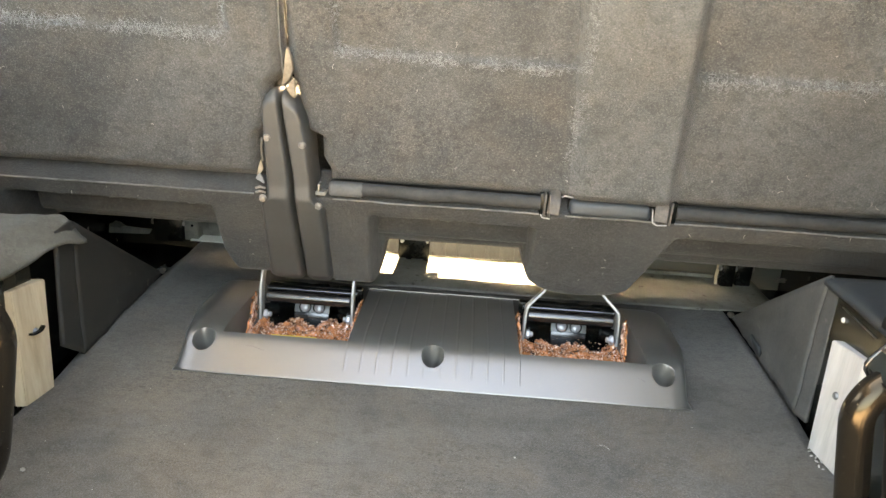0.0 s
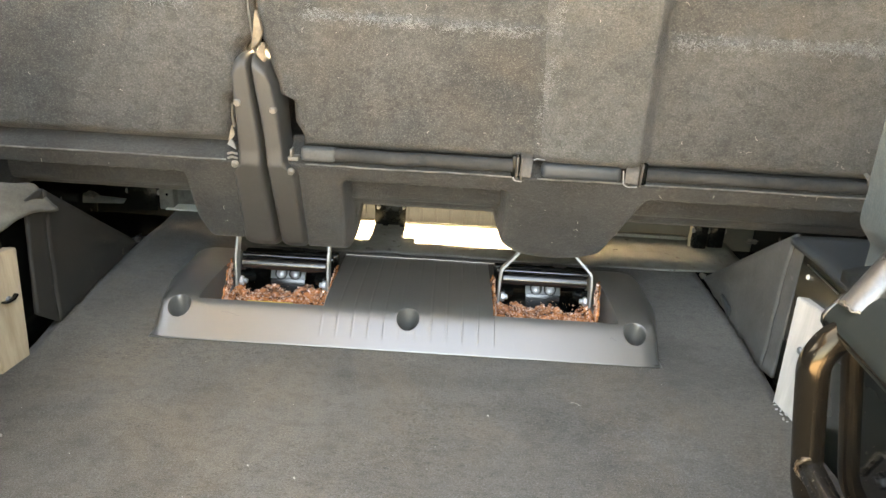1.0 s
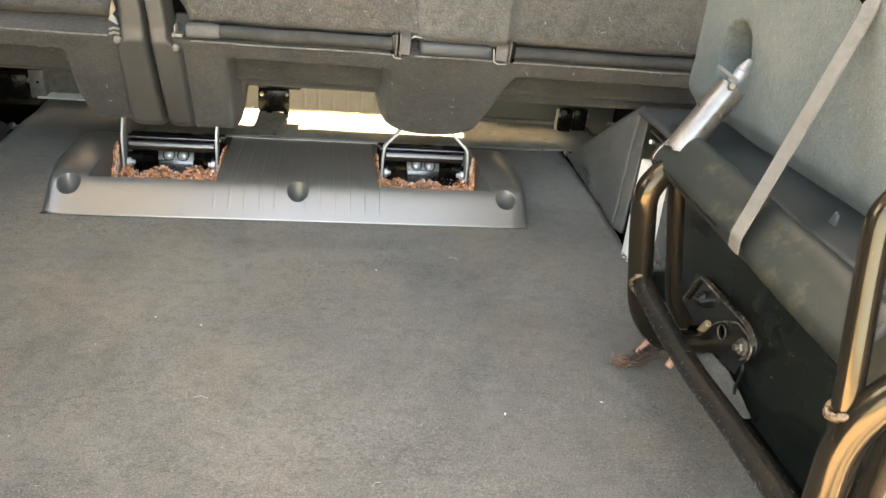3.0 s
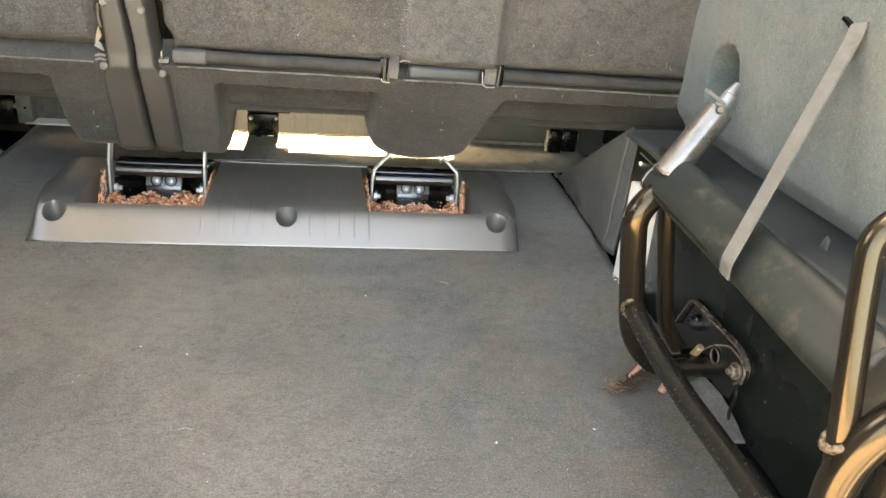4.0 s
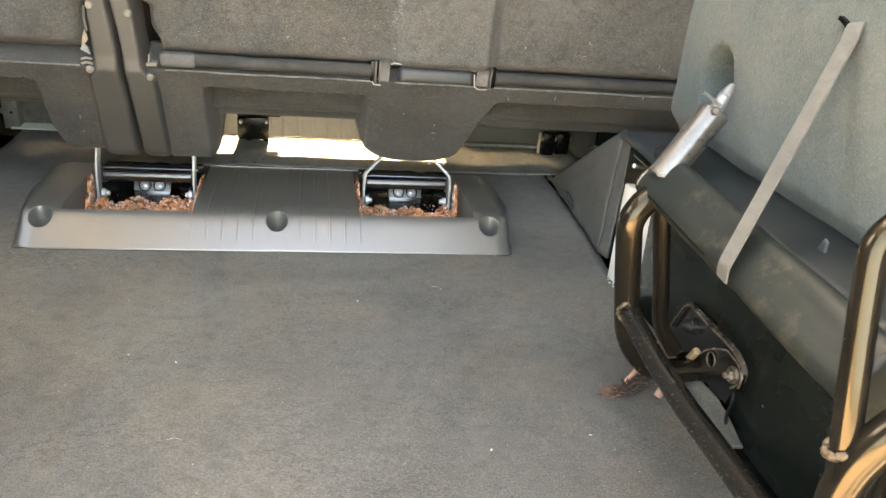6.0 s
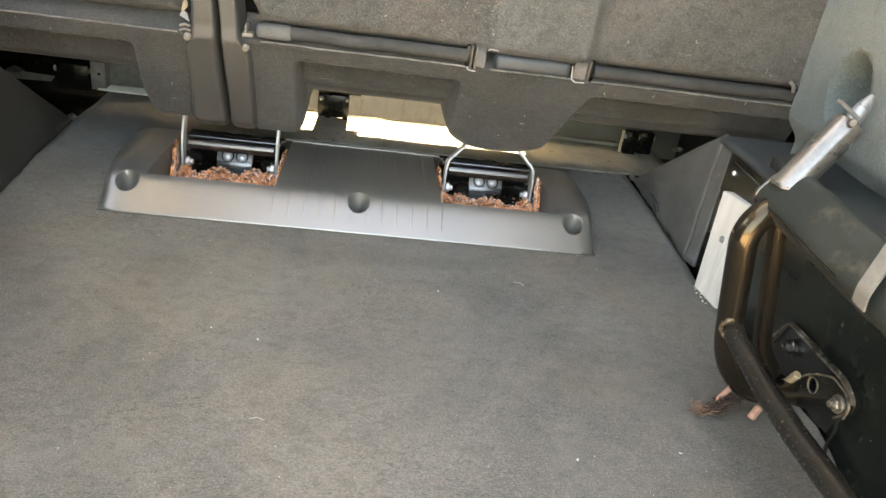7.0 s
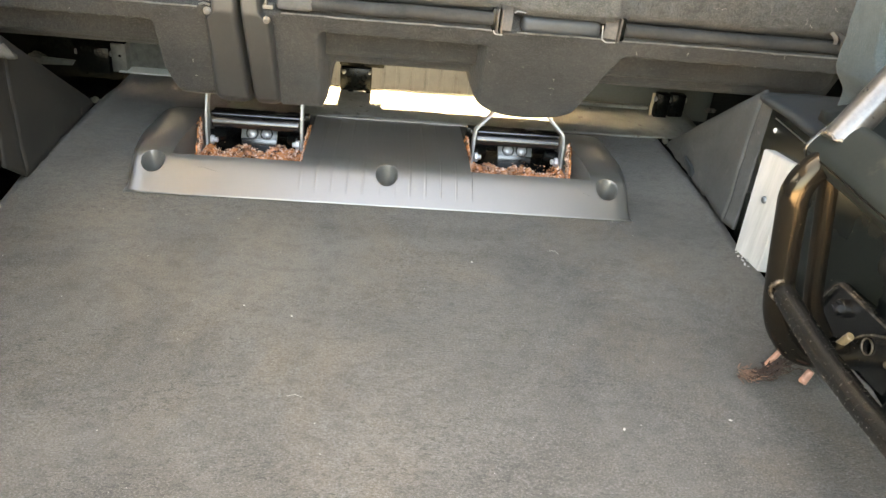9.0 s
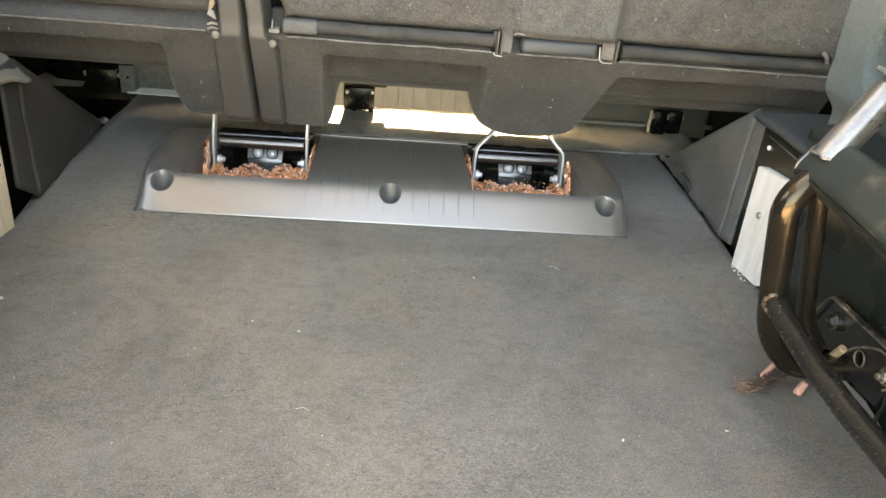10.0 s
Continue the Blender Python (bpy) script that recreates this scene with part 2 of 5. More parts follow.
M_ARM = material("dull_grey_steel_strip", (0.19, 0.187, 0.18), (0.30, 0.295, 0.285), 0.5, metal=0.35, blotch=40, grain=300, bump=0.3, bump_size=0.0005, speck=(0.10, 0.06, 0.04), speck_scale=80, speck_at=0.66)
M_RUST = material("rusty_fibre_pan", (0.028, 0.009, 0.005), (0.85, 0.32, 0.13), 0.25, blotch=55, grain=380, bump=1.0, bump_size=0.006, speck=(0.006, 0.004, 0.003), speck_scale=75, speck_at=0.55, mix_grain=0.5, coat=0.6)
M_FLAKE = material("rust_flakes_with_glints", (0.46, 0.17, 0.08), (1.0, 0.74, 0.58), 0.2, metal=0.2, blotch=260, grain=600, bump=0.4, bump_size=0.001, coat=0.9)
M_FLAP = material("grey_rubberised_board", (0.038, 0.038, 0.0365), (0.080, 0.079, 0.075), 0.75, blotch=16, grain=200, bump=0.6, bump_size=0.002, speck=(0.14, 0.132, 0.12), speck_scale=26, speck_at=0.62, speck_soft=0.15)
M_ARCHR = material("blue_grey_rubber_mat", (0.018, 0.0215, 0.024), (0.031, 0.036, 0.039), 0.6, blotch=10, grain=200, bump=0.3, bump_size=0.001)
M_WOOD = material("weathered_pale_wood", (0.27, 0.208, 0.135), (0.43, 0.355, 0.25), 0.8, blotch=20, grain=90, bump=0.35, bump_size=0.0012, stretch=(3, 3, 0.35), mix_grain=0.4, speck=(0.25, 0.20, 0.14), speck_scale=30, speck_at=0.66)
M_WHITEWOOD = material("white_painted_wood", (0.38, 0.365, 0.345), (0.53, 0.515, 0.49), 0.7, blotch=20, grain=90, bump=0.35, bump_size=0.001, stretch=(3, 3, 0.35), mix_grain=0.4, speck=(0.30, 0.16, 0.10), speck_scale=26, speck_at=0.74)
M_RIBBED = material("dull_ribbed_metal", (0.054, 0.062, 0.063), (0.090, 0.100, 0.100), 0.5, blotch=14, grain=200, bump=0.3, bump_size=0.0008, speck=(0.05, 0.05, 0.045), speck_scale=30, speck_at=0.62)
M_DIM = material("dull_green_grey_paint", (0.026, 0.034, 0.031), (0.045, 0.054, 0.050), 0.55, blotch=9, grain=160, bump=0.3, bump_size=0.0008)
M_PALE = material("pale_painted_metal", (0.50, 0.49, 0.46), (0.62, 0.61, 0.58), 0.5, blotch=14, grain=200, bump=0.15, bump_size=0.0006)
M_WEB = material("grey_webbing", (0.045, 0.0445, 0.041), (0.092, 0.090, 0.083), 0.85, blotch=24, grain=700, bump=0.7, bump_size=0.001, stretch=(1, 1, 2.5))
M_SCREW = material("dull_tan_screw", (0.10, 0.088, 0.073), (0.19, 0.17, 0.145), 0.55, blotch=80, grain=300, bump=0.3, bump_size=0.0006)
M_CREAM = material("cream_foam", (0.09, 0.066, 0.044), (0.27, 0.215, 0.155), 0.9, blotch=45, grain=200, bump=0.6, bump_size=0.003)
M_LINT = material("pale_lint", (0.26, 0.24, 0.21), (0.42, 0.39, 0.35), 0.9, blotch=50, grain=300)
M_COPPER = material("frayed_orange_fibre", (0.008, 0.005, 0.004), (0.055, 0.025, 0.015), 0.8, blotch=60, grain=400, bump=0.6, bump_size=0.002)
M_FRAY = material("orange_brown_fibre_ends", (0.06, 0.030, 0.019), (0.22, 0.12, 0.078), 0.8, blotch=90, grain=400, bump=0.5, bump_size=0.001)
M_STUB = material("pink_orange_rubber", (0.18, 0.083, 0.057), (0.42, 0.215, 0.155), 0.6, blotch=80, grain=300, bump=0.5, bump_size=0.002)
M_STRAP = material("worn_brown_strap", (0.026, 0.022, 0.018), (0.078, 0.066, 0.053), 0.6, blotch=70, grain=400, bump=0.5, bump_size=0.001)
M_LIP = material("worn_lip_thread", (0.045, 0.043, 0.040), (0.155, 0.147, 0.135), 0.9, blotch=45, grain=300, bump=0.6, bump_size=0.001, mix_grain=0.35)
M_NAP = material("pale_nap_and_lit_edge", (0.13, 0.135, 0.134), (0.22, 0.225, 0.222), 0.95, blotch=60, grain=300, spec=0.1)
M_ROOF = material("headliner", (0.52, 0.51, 0.48), (0.60, 0.59, 0.56), 0.9, blotch=4, grain=300)
M_GROUND = material("sandy_gravel", (0.30, 0.265, 0.225), (0.42, 0.38, 0.33), 0.95, blotch=0.6, grain=40, bump=0.8, bump_size=0.01)
M_YELLOW = material("yellow_plastic_edge", (0.55, 0.36, 0.04), (0.62, 0.42, 0.06), 0.5)


# ---- helpers for building ----
BASE = {}


def thing(name, at, label, category, group="", kind=""):
    e = new(name)
    e.location = at
    e.empty_display_size = 0.03
    BASE[e] = Vector(at)
    return tagged(e, label, category, group, kind)


def finish(ob_name, bm, mat, smooth=True):
    bmesh.ops.recalc_face_normals(bm, faces=bm.faces)
    me = bpy.data.meshes.new(ob_name)
    for f in bm.faces:
        f.smooth = smooth
    bm.to_mesh(me)
    bm.free()
    me.materials.append(mat)
    return me


def part(name, bm, mat, parent, label="", smooth=True, sharp=40):
    base = BASE[parent]
    bmesh.ops.translate(bm, verts=bm.verts, vec=-base)
    me = finish(name, bm, mat, smooth)
    if smooth and sharp:
        me.set_sharp_from_angle(angle=radians(sharp))
    ob = new(name, me)
    ob.parent = parent
    BASE[ob] = base
    return tagged(ob, label)


def solo(name, bm, mat, label, category, kind="", group="", smooth=True, sharp=40, at=(0, 0, 0)):
    bmesh.ops.translate(bm, verts=bm.verts, vec=-Vector(at))
    me = finish(name, bm, mat, smooth)
    if smooth and sharp:
        me.set_sharp_from_angle(angle=radians(sharp))
    ob = new(name, me)
    ob.location = at
    BASE[ob] = Vector(at)
    return tagged(ob, label, category, group, kind)


def sstep(a, b, v):
    if a == b:
        return 1.0 if v >= a else 0.0
    k = min(1.0, max(0.0, (v - a) / (b - a)))
    return k * k * (3 - 2 * k)


def block(bm, x0, x1, y0, y1, z0, z1, bevel=0.002, seg=2, m=None):
    r = bmesh.ops.create_cube(bm, size=1.0)
    vs = r["verts"]
    mat = Matrix.Translation(((x0 + x1) / 2, (y0 + y1) / 2, (z0 + z1) / 2)) @ Matrix.Diagonal((x1 - x0, y1 - y0, z1 - z0, 1))
    bmesh.ops.transform(bm, matrix=mat, verts=vs)
    if bevel:
        es = list({e for v in vs for e in v.link_edges})
        r = bmesh.ops.bevel(bm, geom=es, offset=bevel, segments=seg, affect="EDGES", profile=0.5)
        vs = list({v for f in r["faces"] for v in f.verts} | {v for v in vs if v.is_valid})
    if m is not None:
        bmesh.ops.transform(bm, matrix=m, verts=vs)
    return bm


def rod(bm, p0, p1, r0, r1=None, seg=20, bevel=0.0):
    p0, p1 = Vector(p0), Vector(p1)
    d = p1 - p0
    q = d.to_track_quat("Z", "Y").to_matrix().to_4x4()
    r1 = r0 if r1 is None else r1
    rings = [(0, max(r0 - bevel, 1e-4)), (bevel, r0), (d.length - bevel, r1), (d.length, max(r1 - bevel, 1e-4))] if bevel else [(0, r0), (d.length, r1)]
    loops = []
    for h, r in rings:
        loops.append([bm.verts.new(Matrix.Translation(p0) @ q @ Vector((r * math.cos(a), r * math.sin(a), h))) for a in [2 * math.pi * k / seg for k in range(seg)]])
    for a, b in zip(loops, loops[1:]):
        for k in range(seg):
            bm.faces.new((a[k], a[(k + 1) % seg], b[(k + 1) % seg], b[k]))
    bm.faces.new(loops[0][::-1])
    bm.faces.new(loops[-1])
    return bm


def rounded(pts, rad, n=7):
    pts = [Vector(p) for p in pts]
    out = [pts[0]]
    for a, b, c in zip(pts, pts[1:], pts[2:]):
        r = min(rad, (a - b).length * 0.48, (c - b).length * 0.48)
        s, e = b + (a - b).normalized() * r, b + (c - b).normalized() * r
        for k in range(n + 1):
            u = k / n
            out.append(s * (1 - u) ** 2 + b * 2 * u * (1 - u) + e * u * u)
    out.append(pts[-1])
    return out


def sweep(bm, pts, section, up=(0, 0, 1), caps=True):
    """A section, a list of (a, b), carried along a line of points."""
    pts = [Vector(p) for p in pts]
    loops, prev = [], Vector(up)
    for i, p in enumerate(pts):
        d = (pts[min(i + 1, len(pts) - 1)] - pts[max(i - 1, 0)]).normalized()
        side = d.cross(prev)
        if side.length < 1e-4:
            side = d.cross(Vector((1, 0, 0)))
        side.normalize()
        prev = side.cross(d).normalized()
        loops.append([bm.verts.new(p + side * a + prev * b) for a, b in section])
    n = len(section)
    for a, b in zip(loops, loops[1:]):
        for k in range(n):
            bm.faces.new((a[k], a[(k + 1) % n], b[(k + 1) % n], b[k]))
    if caps:
        bm.faces.new(loops[0][::-1])
        bm.faces.new(loops[-1])
    return bm


def ring(r, n=18):
    return [(r * math.cos(2 * math.pi * k / n), r * math.sin(2 * math.pi * k / n)) for k in range(n)]


def strip(w, t):
    return [(-w / 2, -t / 2), (w / 2, -t / 2), (w / 2, t / 2), (-w / 2, t / 2)]


def sheet(f, us, vs, back):
    """A closed sheet: its front is f(u, v), its back the same moved by back."""
    bm = bmesh.new()
    g = [[bm.verts.new(f(u, v)) for v in vs] for u in us]
    h = [[bm.verts.new(q.co + Vector(back)) for q in row] for row in g]
    nu, nv = len(us), len(vs)
    for i in range(nu - 1):
        for j in range(nv - 1):
            bm.faces.new((g[i][j], g[i + 1][j], g[i + 1][j + 1], g[i][j + 1]))
            bm.faces.new((h[i][j + 1], h[i + 1][j + 1], h[i + 1][j], h[i][j]))
    for i in range(nu - 1):
        for j in (0, nv - 1):
            bm.faces.new((g[i][j], h[i][j], h[i + 1][j], g[i + 1][j]))
    for j in range(nv - 1):
        for i in (0, nu - 1):
            bm.faces.new((g[i][j], g[i][j + 1], h[i][j + 1], h[i][j]))
    return bm


def span(a, b, n):
    return [a + (b - a) * k / n for k in range(n + 1)]


def prism(bm, outline, off):
    """A flat outline of points, thickened by off."""
    a = [bm.verts.new(p) for p in outline]
    b = [bm.verts.new(Vector(p) + Vector(off)) for p in outline]
    bm.faces.new(a)
    bm.faces.new(b[::-1])
    for k in range(len(a)):
        j = (k + 1) % len(a)
        bm.faces.new((a[k], b[k], b[j], a[j]))
    return bm


def wob(x, y, z, s, amp):
    return amp * noise.noise(Vector((x * s, y * s, z * s)))


# ---- the large structure ----
def floor_top(u, v):
    edge = 0.564 + 0.014 * sstep(0.93, 1.08, v) - 0.034 * sstep(0.56, 0.44, v) * (u > 0) + wob(0, v, 0.3, 9, 0.006)
    x = u * edge
    return Vector((x, v, wob(x, v, 0, 3.0, 0.0015) + wob(x, v, 5, 14, 0.0006)))


solo("floor", sheet(floor_top, span(-1, 1, 70), span(0.0, 1.615, 120), (0, 0, -0.012)), M_CARPET,
     "dark grey needle-felt carpet on the load floor, lightly soiled", "floor", "structure", sharp=0)
bm = bmesh.new()
block(bm, -0.82, 0.82, 0.0, 1.613, -0.07, -0.018, 0.004)
solo("subfloor", bm, M_BLACK, "black painted steel floor pan under the carpet", "floor", "structure")
bm = bmesh.new()
block(bm, -0.82, 0.82, 1.6, 2.5, -0.26, -0.2, 0.004)
solo("floor_footwell", bm, M_CARPET, "dark carpeted footwell ahead of the seats", "floor", "structure")
for s, nm in ((-1, "wall_left"), (1, "wall_right")):
    bm = bmesh.new()
    block(bm, s * 0.575, s * 0.60, 0.0, 0.985 if s > 0 else 0.935, -0.016, 0.216 if s > 0 else 0.188, 0.003)
    solo(nm + "_lower", bm, M_ARCHWALL, "glossy black painted inner wheel arch wall", "wall", "structure")
    bm = bmesh.new()
    if s > 0:
        block(bm, 0.80, 0.84, 0.0, 2.5, -0.3, 1.05, 0.004)
    else:
        # unseen side opening, added to light the cover from the left
        for y0, y1, z0, z1 in ((-0.25, 2.5, -0.3, 0.54), (-0.25, 2.5, 1.0, 1.05), (-0.25, 0.45, 0.54, 1.0), (1.0, 2.5, 0.54, 1.0)):
            block(bm, -0.84, -0.80, y0, y1, z0, z1, 0.004)
    solo(nm, bm, M_BLACK, "black painted body side, with an unseen opening added to let light in" if s < 0 else "black painted body side", "wall", "structure")
# unseen panel, added to block sky light from the right rear
bm = bmesh.new()
block(bm, 0.80, 0.86, -1.15, -0.04, -0.28, 1.05, 0.02, 3)
solo("wall_sky_block", bm, M_FLAP, "unseen upright panel added to block sky light from the right rear", "door", "structure")
# roof out of view; opening and pale underside are shaped for the light
bm = bmesh.new()
block(bm, -0.84, 0.84, 0.82, 2.54, 1.05, 1.09, 0.004)
block(bm, 0.48, 0.84, -0.05, 0.82, 1.05, 1.09, 0.004)
block(bm, -0.84, -0.34, -0.25, 0.82, 1.05, 1.09, 0.004)
solo("ceiling", bm, M_ROOF, "pale roof out of view, its wide opening shaped to let sky light in", "ceiling", "structure")
# unseen front wall, its opening cut to shape the sun patch
bm = bmesh.new()
block(bm, -0.80, 0.80, 2.5, 2.54, -0.3, 0.64, 0.004)
block(bm, -0.80, -0.19, 2.5, 2.54, 0.64, 1.05, 0.004)
block(bm, 0.36, 0.80, 2.5, 2.54, 0.64, 1.05, 0.004)
solo("wall_front", bm, M_BLACK, "unseen dark front wall, its opening sized to shape the sun patch", "wall", "structure")
bm = bmesh.new()
bmesh.ops.create_grid(bm, x_segments=8, y_segments=8, size=400)
bmesh.ops.translate(bm, verts=bm.verts, vec=(0, 0, -0.75))
solo("ground", bm, M_GROUND, "sandy gravel ground outside the open tailgate", "ground", "structure")

# arch tops
bm = sheet(lambda x, y: Vector((x, y, 0.2265 + wob(x, y, 1, 9, 0.004) - 0.004 * sstep(0.59, 0.571, x) ** 2)), span(0.571, 0.80, 28), span(0.0, 1.024, 60), (0, 0, -0.008))
solo("arch_mat", bm, M_ARCHR, "blue-grey rubber mat on top of the wheel arch", "mat", at=(0.7, 0.4, 0.222), sharp=0)


def arch_left(x, y):
    return Vector((-x, y, 0.236 + wob(x, y, 2, 11, 0.008) + wob(x, y, 6, 34, 0.0022) - 0.035 * sstep(0.60, 0.56, x) - 0.02 * sstep(1.0, 1.07, y)))


solo("arch_carpet", sheet(arch_left, span(0.562, 0.80, 30), span(0.0, 1.07, 80), (0, 0, -0.006)), M_DRAPE,
     "loose creased grey-brown felt draped on the wheel arch", "carpet", at=(-0.7, 0.4, 0.222), sharp=0)


def tan_top(x, y):
    return Vector((x, y + wob(x, 0, 7, 9, 0.012) * sstep(1.47, 1.41, y), 0.004 + wob(x, y, 4, 12, 0.002)))


solo("floor_strip", sheet(tan_top, span(-0.33, 0.70, 70), span(1.41, 1.615, 24), (0, 0, -0.003)), M_TAN,
     "sun-faded tan carpet strip under the rear seats", "carpet", "structure", at=(0.15, 1.48, 0.0), sharp=0)
# bright strip paints the highlight along the arch edge
bm = bmesh.new()
sweep(bm, [(0.5735, 0.962, 0.2045), (0.5735, 0.91, 0.203), (0.5735, 0.868, 0.2015)], ring(0.0011, 8))
solo("trim_arch_highlight", bm, M_STEEL, "thin bright line painting the highlight on the edge of the black arch", "trim", "structure")


# triangular boards beside the seats
def flap(s, toe, top, fold, foot, hem, label):
    t = thing("wheel_arch_board", (s * 0.57, 1.1, 0.0), label, "trim board", "wheel arch boards")
    a, b, d, c, e = (Vector((s * p[0], p[1], p[2])) for p in (toe, top, fold, foot, hem))
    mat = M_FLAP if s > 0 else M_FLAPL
    n1, n2 = 26, 18

    def face(u, v):
        lo, hi = a.lerp(c, u), a.lerp(b, u)
        p = lo.lerp(hi, v)
        jag = wob(u, s, 3, 11, 0.006) + wob(u, s, 7, 31, 0.004)
        p.z += jag * (1 - v) * min(1.0, u * 6)
        p.x += s * (wob(u * 2, v * 2, s, 2.2, 0.0025) + wob(u, v, s, 14, 0.0007))
        return p
    part("board", sheet(face, span(0.0, 1, n1), span(0, 1, n2), (s * 0.006, 0, 0)), mat, t, sharp=0)

    def turn(u, v):
        p = face(1.0, v).lerp(e.lerp(d, v), u)
        p.x += s * wob(u, v, s + 4, 9, 0.0006)
        return p
    part("bent_edge", sheet(turn, span(0.02, 1, 6), span(0, 1, n2), (s * 0.005, 0.002, 0)), mat, t, "folded edge of the board", sharp=0)
    bm = bmesh.new()
    rod(bm, a + Vector((-s * 0.002, -0.006, 0.006)), a + Vector((-s * 0.010, -0.012, 0.012)), 0.006, 0.004, 10, 0.001)
    part("fixing", bm, M_STEEL, t, "pale metal fixing at the point")
    if s > 0:
        bm = bmesh.new()
        block(bm, -0.016, 0.016, -0.022, 0.022, -0.003, 0.003, 0.0025, 3, Matrix.Translation((s * 0.572, 1.205, 0.020)) @ Euler((0.3, s * 1.2, 0.3)).to_matrix().to_4x4())
        for v in bm.verts:
            v.co += Vector((wob(*v.co, 60, 0.003), wob(v.co.y, v.co.z, 1, 60, 0.003), wob(v.co.z, v.co.x, 2, 60, 0.003)))
        part("clip", bm, M_ARCHR, t, "grey rubber clip on the lower edge")
    return t


flap(1, (0.582, 1.372, 0.006), (0.580, 1.031, 0.227), (0.579, 0.988, 0.220), (0.562, 1.004, 0.008), (0.570, 0.978, 0.007),
     "grey triangular board leaning against the wheel arch beside the seats")
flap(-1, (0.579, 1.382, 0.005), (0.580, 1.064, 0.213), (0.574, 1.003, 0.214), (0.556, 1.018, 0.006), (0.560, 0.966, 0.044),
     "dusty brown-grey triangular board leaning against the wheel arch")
# arch face behind the boards
for s in (-1, 1):
    bm = bmesh.new()
    prism(bm, [Vector((s * 0.597, 0.935, 0.214)), Vector((s * 0.597, 1.04, 0.214)), Vector((s * 0.597, 1.38, -0.01)), Vector((s * 0.597, 0.935, -0.01))], (s * 0.01, 0, 0))
    solo("wall_arch_right" if s > 0 else "wall_arch_left", bm, M_BLACK, "black painted rear face of the wheel arch", "wall", "structure")


# side trim panels
def trim_panel(s):
    def f(y, z):
        slot = sstep(1.1, 0.65, ((y - 0.692) / 0.034) ** 2 + ((z - 0.386) / 0.043) ** 2)
        x = 0.532 + wob(y, z, s, 5, 0.004) + 0.05 * sstep(0.795, 0.83, y) + (0.045 * slot if s > 0 else 0) + 0.02 * sstep(0.33, 0.295, z)
        far = y + 0.02 * (z - 0.4) * sstep(0.6, 0.8, y) + wob(0, 0, z, 40, 0.003) * sstep(0.74, 0.83, y)
        return Vector((s * x, far, z))
    return solo("side_trim_panel", sheet(f, span(0.0, 0.83, 190), span(0.264, 0.58, 66), (s * 0.02, 0, 0)), M_WALL_FELT,
                "grey felt-covered side trim panel, scuffed, with torn edge", "trim panel", group="side trim panels", at=(s * 0.54, 0.2, 0.292), sharp=0)


trim_panel(1)
trim_panel(-1)
for s in (1, -1):
    bm = bmesh.new()
    def ledge(x, y, s=s):
        return Vector((s * x, y, 0.297 + 0.01 * math.sin((x - 0.47) * 30) + wob(x, y, 3, 12, 0.004)))
    solo("trim_ledge", sheet(ledge, span(0.475, 0.60, 16), span(0.0, 0.70, 40), (0, 0, -0.012)), M_LEDGE,
         "dark blue-grey moulded ledge below the side trim", "trim", "structure", sharp=0)


# ---- rear seats ----
def super_arc(k):
    k = min(1.0, abs(k))
    return (1 - k ** 2.6) ** (1 / 2.0)


def low_edge(x):
    """Height of the lower edge of the seat's back shell."""
    if x < -0.353:
        return 0.163 - 0.068 * sstep(-0.385, -0.353, x)
    if x < -0.19:
        return 0.095
    if x < -0.118:
        return 0.083
    if x < 0.135:
        return 0.083 + 0.073 * sstep(-0.118, -0.100, x)
    if x < 0.352:
        return 0.156 - 0.064 * super_arc((x - 0.243) / 0.105)
    return 0.156 - 0.004 * sstep(0.352, 0.40, x)


def recess(x, z):
    k = max(sstep(-0.372, -0.386, x) * sstep(-0.72, -0.70, x), sstep(-0.122, -0.112, x) * sstep(0.152, 0.140, x))
    edge = 0.376 - max(0.0, 0.238 - z) * 0.42
    k = max(k, sstep(edge - 0.006, edge + 0.006, x))
    return k * sstep(0.2405, 0.2355, z + wob(x, 0, 0, 60, 0.0015))


def shell_face(x, v):
    zb = low_edge(x)
    z = zb + (0.300 - zb) * v
    y = 1.10 + 0.52 * max(0.0, 0.268 - z)
    y += 0.050 * sstep(0.266, 0.296, z) ** 0.8
    y += 0.075 * recess(x, z)
    y += 0.030 * (1 - min(1.0, (z - zb) / 0.016)) ** 2
    y += wob(x, z, 0, 7, 0.003) + wob(x, z, 2, 25, 0.0012)
    return Vector((x, y, z))


def panel_face(s, x0, x1):
    """The upper back panel between x0(z) and x1(z), embossed."""
    def f(u, v):
        z = 0.290 + 0.47 * v
        a, b = x0(z), x1(z)
        x = a + (b - a) * u
        d = min(x - a, b - x, (z - 0.290))
        y = 1.112 - 0.25 * (z - 0.30) + 0.024 * (1 - min(1.0, max(0.0, d) / 0.02)) ** 2
        if s > 0:
            left, right = 0.205 - 0.075 * (z - 0.31), 0.350 - 0.055 * (z - 0.31)
            y -= 0.026 * sstep(left - 0.030, left + 0.010, x) * sstep(right + 0.018, right - 0.014, x)
            y += 0.014 * sstep(0.493, 0.505, z) * sstep(-0.178, -0.165, x) * sstep(left + 0.002, left - 0.014, x)
            y += 0.013 * sstep(0.490, 0.502, z) * sstep(right, right + 0.014, x)
        else:
            y += 0.015 * sstep(0.507, 0.519, z) * sstep(-0.318, -0.332, x)
        y += wob(x, z, s, 6, 0.004) + wob(x, z, s + 3, 22, 0.0012)
        return Vector((x, y, z))
    return f


